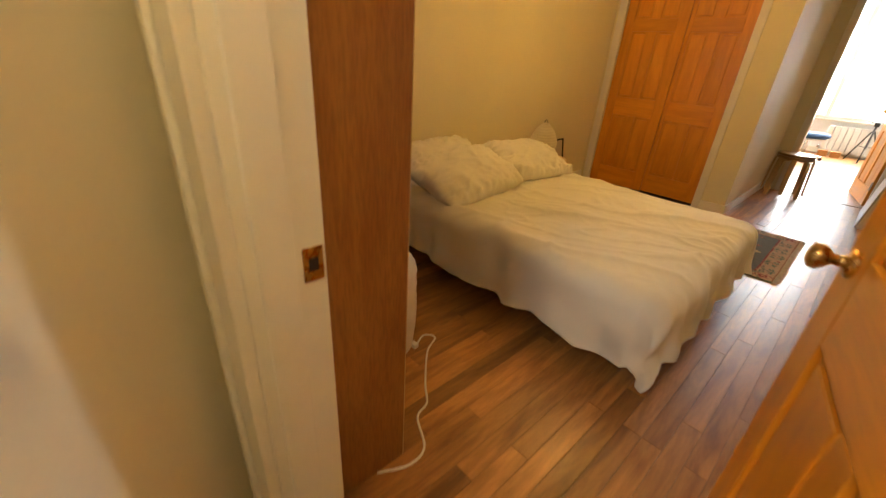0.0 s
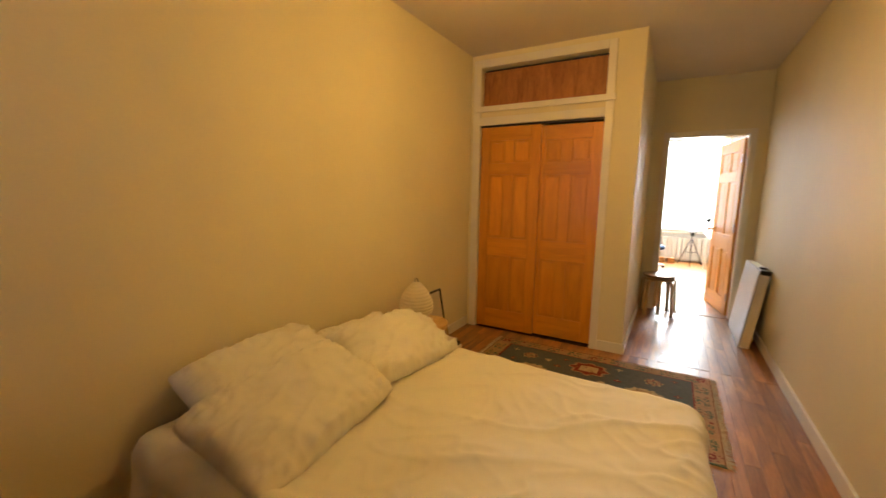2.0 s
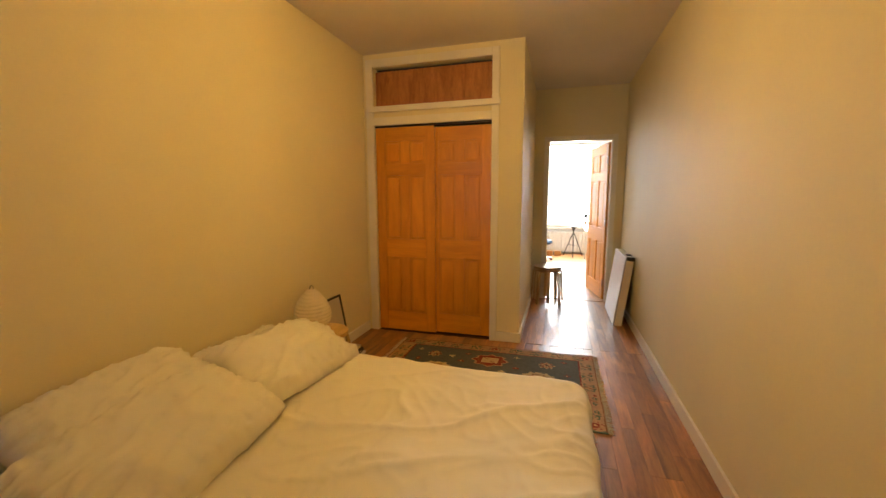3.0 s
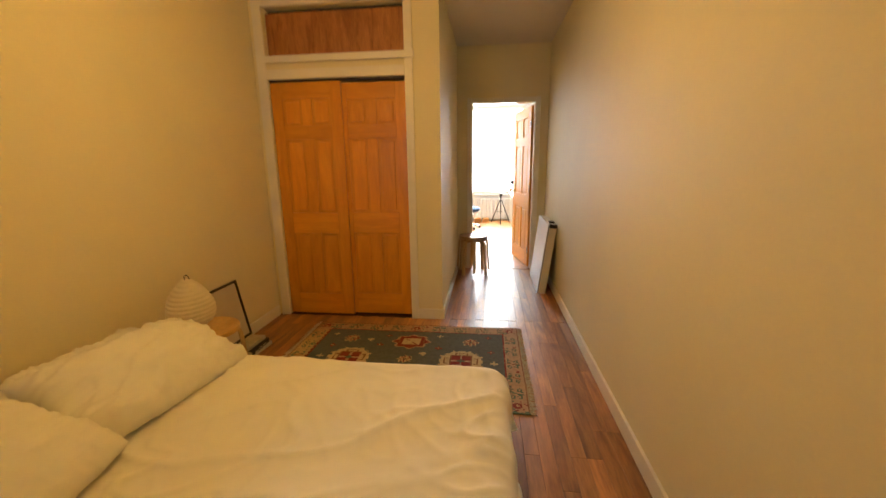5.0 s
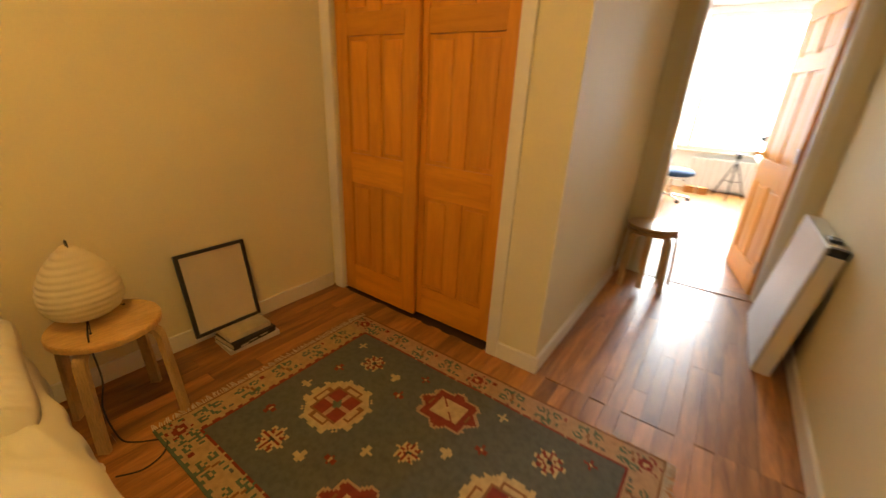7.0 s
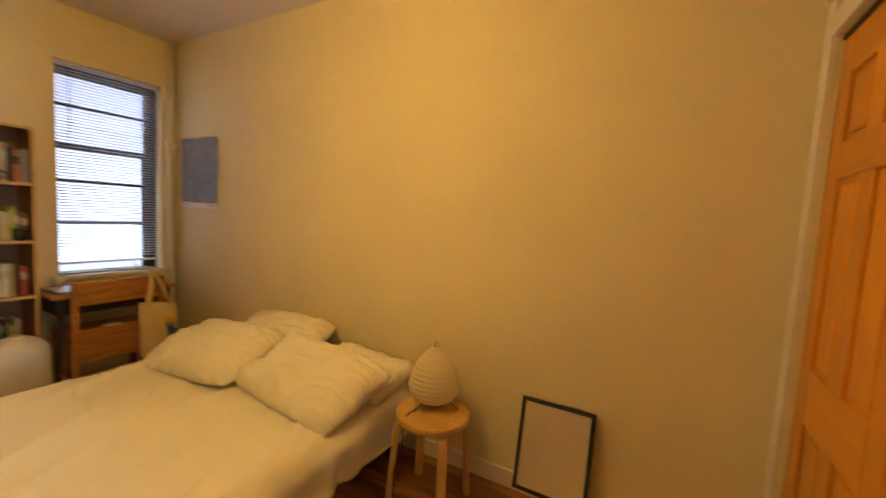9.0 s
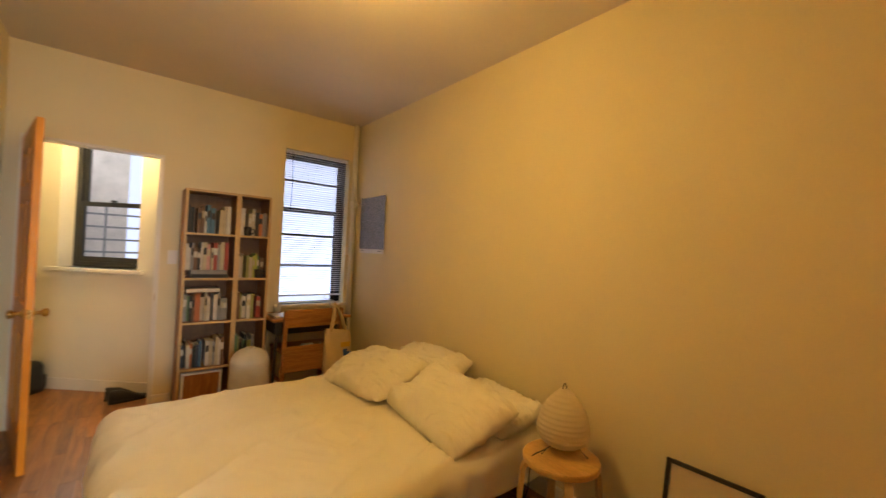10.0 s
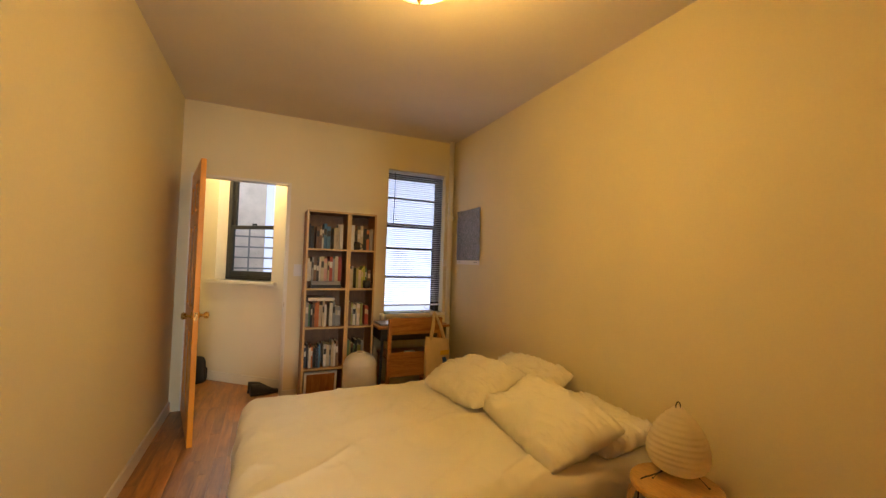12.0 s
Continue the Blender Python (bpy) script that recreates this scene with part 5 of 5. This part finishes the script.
for x in (1.68, 1.86):
    bx = thing("shoe_box", pose(x, 10.0, 0, 0, 0, 10), "small wooden box on the floor by the window", "box", "boxes under the window")
    part("body", boxes((-0.07, 0.07, -0.06, 0.06, 0, 0.10), bevel=0.004), M_OAK, bx)
    part("lid", boxes((-0.073, 0.073, -0.063, 0.063, 0.09, 0.106), bevel=0.004), M_OAK, bx)

# ---- hall ----


def shoe(m, label):
    o = thing("shoe", m, label, "shoe", "black shoes in the hall")
    n = 20
    bm = bmesh.new()
    rings = []
    for i in range(n + 1):
        t = i / n
        w = 0.042 * (0.72 + 0.28 * math.sin(math.pi * min(1, t * 1.15))) * (1 if t < 0.85 else math.sqrt(max(0.03, 1 - ((t - 0.85) / 0.15) ** 2)))
        if t < 0.06:
            w *= 0.6 + 0.4 * t / 0.06
        hgt = 0.105 - 0.02 * t if t < 0.32 else 0.098 - 0.07 * min(1, (t - 0.32) / 0.5)
        x = 0.28 * t
        rings.append([bm.verts.new((x, w * math.cos(a), 0.02 + (hgt - 0.02) * max(0, math.sin(a)) ** 0.6)) for a in [math.pi * k / 10 for k in range(11)]])
    for r0, r1 in zip(rings, rings[1:]):
        for k in range(10):
            bm.faces.new((r0[k], r0[k + 1], r1[k + 1], r1[k]))
    bm.faces.new(rings[0])
    bm.faces.new(rings[-1][::-1])
    flipped(bm)
    part("upper", bm, M_SHOE, o, "", True)
    bm = bmesh.new()
    outline = [(0.28 * t, s * 0.045 * (0.72 + 0.28 * math.sin(math.pi * min(1, t * 1.15))) * (1 if t < 0.85 else math.sqrt(max(0.02, 1 - ((t - 0.85) / 0.15) ** 2))))
               for s, ts in ((1, [i / 14 for i in range(15)]), (-1, [1 - i / 14 for i in range(15)])) for t in ts]
    extrude_outline(bm, outline, 0.0, 0.022)
    part("sole", bm, M_BLACK, o)
    for i in range(4):
        part("lace", tube(bmesh.new(), [(0.10 + i * 0.018, -0.022, 0.088 - i * 0.011), (0.105 + i * 0.018, 0, 0.098 - i * 0.0115), (0.10 + i * 0.018, 0.022, 0.088 - i * 0.011)], 0.0025, 6), M_CORD, o)


shoe(pose(2.02, -0.33, 0, 0, 0, 168), "black leather shoe beside its pair on the hall floor")
shoe(pose(2.0, -0.22, 0, 0, 0, 190), "scuffed black leather shoe on the hall floor")
sk = thing("backpack", pose(2.58, -0.85, 0, 0, 0, -40), "dark slumped backpack on the hall floor", "bag")
bm = boxes((-0.15, 0.15, -0.09, 0.09, 0, 0.27), bevel=0.05)
for v in bm.verts:
    v.co.x *= 1 - 0.35 * v.co.z / 0.27
    v.co += Vector((0, 0.012, 0)) * noise.noise(v.co * 9)
part("body", bm, M_SHOE, sk, "", True)
part("pocket", boxes((-0.10, 0.10, -0.115, -0.08, 0.02, 0.14), bevel=0.015), M_SHOE, sk)
part("handle", tube(bmesh.new(), smooth_line([(-0.04, 0, 0.262), (-0.03, 0, 0.30), (0.03, 0, 0.30), (0.04, 0, 0.262)], 5), 0.007, 7), M_CORD, sk, "", True)

# ---- outside ----


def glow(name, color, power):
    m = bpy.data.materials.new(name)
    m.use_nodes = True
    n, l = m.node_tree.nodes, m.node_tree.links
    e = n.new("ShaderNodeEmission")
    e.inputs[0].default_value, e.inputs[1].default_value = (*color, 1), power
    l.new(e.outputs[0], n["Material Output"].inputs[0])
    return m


# White emissive sheet: makes the far window read as blown-out daylight.
structure("backdrop", boxes((-12, 12, 16, 16.1, -6, 9)), glow("far_daylight_glow", (0.95, 0.98, 1.0), 8.0), "glowing sheet standing in for bright daylight beyond the far window", category="backdrop")
# Bluish emissive sheet, standing in for the daylight behind blinds and hall window.
structure("courtyard_backdrop", boxes((-9, 9, -7.1, -7, -6, 7)), glow("courtyard_daylight_glow", (0.70, 0.77, 1.0), 1.4), "pale glowing sheet standing in for daylight beyond the courtyard", category="backdrop")
nb = thing("neighbour_building", pose(1.45, -4.6, -6), "pale masonry building across the light well", "building")
part("wall", boxes((0.5, 1.3, -0.2, 0, 0, 11)), M_BRICK, nb)
part("cornice", boxes((0.4, 1.4, -0.2, 0.12, 10.8, 11.1), bevel=0.03), M_BRICK, nb)
for z in (3.4, 5.2, 9.4):
    w_ = part("window", boxes((0.65, 1.15, 0.0, 0.02, z, z + 1.2), bevel=0.004), M_SASH, nb)
    part("pane", boxes((0.69, 1.11, 0.015, 0.025, z + 0.04, z + 1.16)), M_GLASS, w_)
# Iron kept pale: the haze of the hall window glass is put into its colour.
M_IRON = mat("hazed_grey_iron", (0.22, 0.21, 0.22), 0.6, 0.15, 12, 0.1, 80)
fe = thing("fire_escape", pose(1.45, -4.28, 0), "grey iron fire escape railing outside the hall window", "fire escape")
for z in (0.9, 1.1, 1.3, 1.5, 1.7):
    part("rail", boxes((0.3, 1.6, -0.015, 0.015, z, z + 0.03), bevel=0.003), M_IRON, fe)
for x in (0.3, 0.75, 1.2, 1.585):
    part("post", boxes((x, x + 0.03, -0.015, 0.015, 0.4, 1.85), bevel=0.003), M_IRON, fe)
part("platform", boxes((0.2, 1.7, -0.5, 0.3, 0.36, 0.40), bevel=0.003), M_IRON, fe)

# ---- floor boards ----
structure("floor", boxes((-0.6, 4.35, -2.6, FY, -0.1, -0.012)), M_SUB, "orange-brown oak strip floor")
floor_ob = bpy.data.objects["floor"]
PW = 0.0723
rng = random.Random(5)
plank_cache = {}


def plank_mesh(ln):
    if ln not in plank_cache:
        plank_cache[ln] = mesh_of("floor_plank", boxes((-PW / 2 + 0.0006, PW / 2 - 0.0006, -ln / 2 + 0.0006, ln / 2 - 0.0006, -0.012, 0.0), bevel=0.0006), M_FLOOR)
    return plank_cache[ln]


def lay(x0, x1, y0, y1, parts):
    """Strips along y with staggered ends."""
    rest = bmesh.new()
    rows_n = round((x1 - x0) / PW)
    for i in range(rows_n):
        x = x0 + (i + 0.5) * PW
        y = y0 - rng.choice((0.0, 0.2, 0.4, 0.6, 0.8))
        while y < y1 - 0.02:
            ln = rng.choice((0.6, 0.8, 1.0, 1.2, 1.4))
            a, b = max(y, y0), min(y + ln, y1)
            if y1 - b < 0.15:
                b = y1
            ln2 = round(b - a, 2)
            if ln2 > 0.03:
                if parts:
                    p = new("floor_plank", plank_mesh(ln2))
                    p.parent = floor_ob
                    p.matrix_local = pose(x, a + ln2 / 2, rng.uniform(-0.0002, 0.0002))
                else:
                    box(rest, x - PW / 2 + 0.0006, x + PW / 2 - 0.0006, a + 0.0006, b - 0.0006, -0.012, -0.0002)
            y = b
    if parts:
        rest.free()
    else:
        tagged(part("far_planks", rest, M_FLOOR, floor_ob), kind="stuff")


lay(0.0, W, 0.0, L, True)
lay(CX, W, L, DY + 0.12, True)
lay(0.65, 3.6, -2.45, 0.0, False)
lay(-0.45, 4.2, DY + 0.12, FY, False)
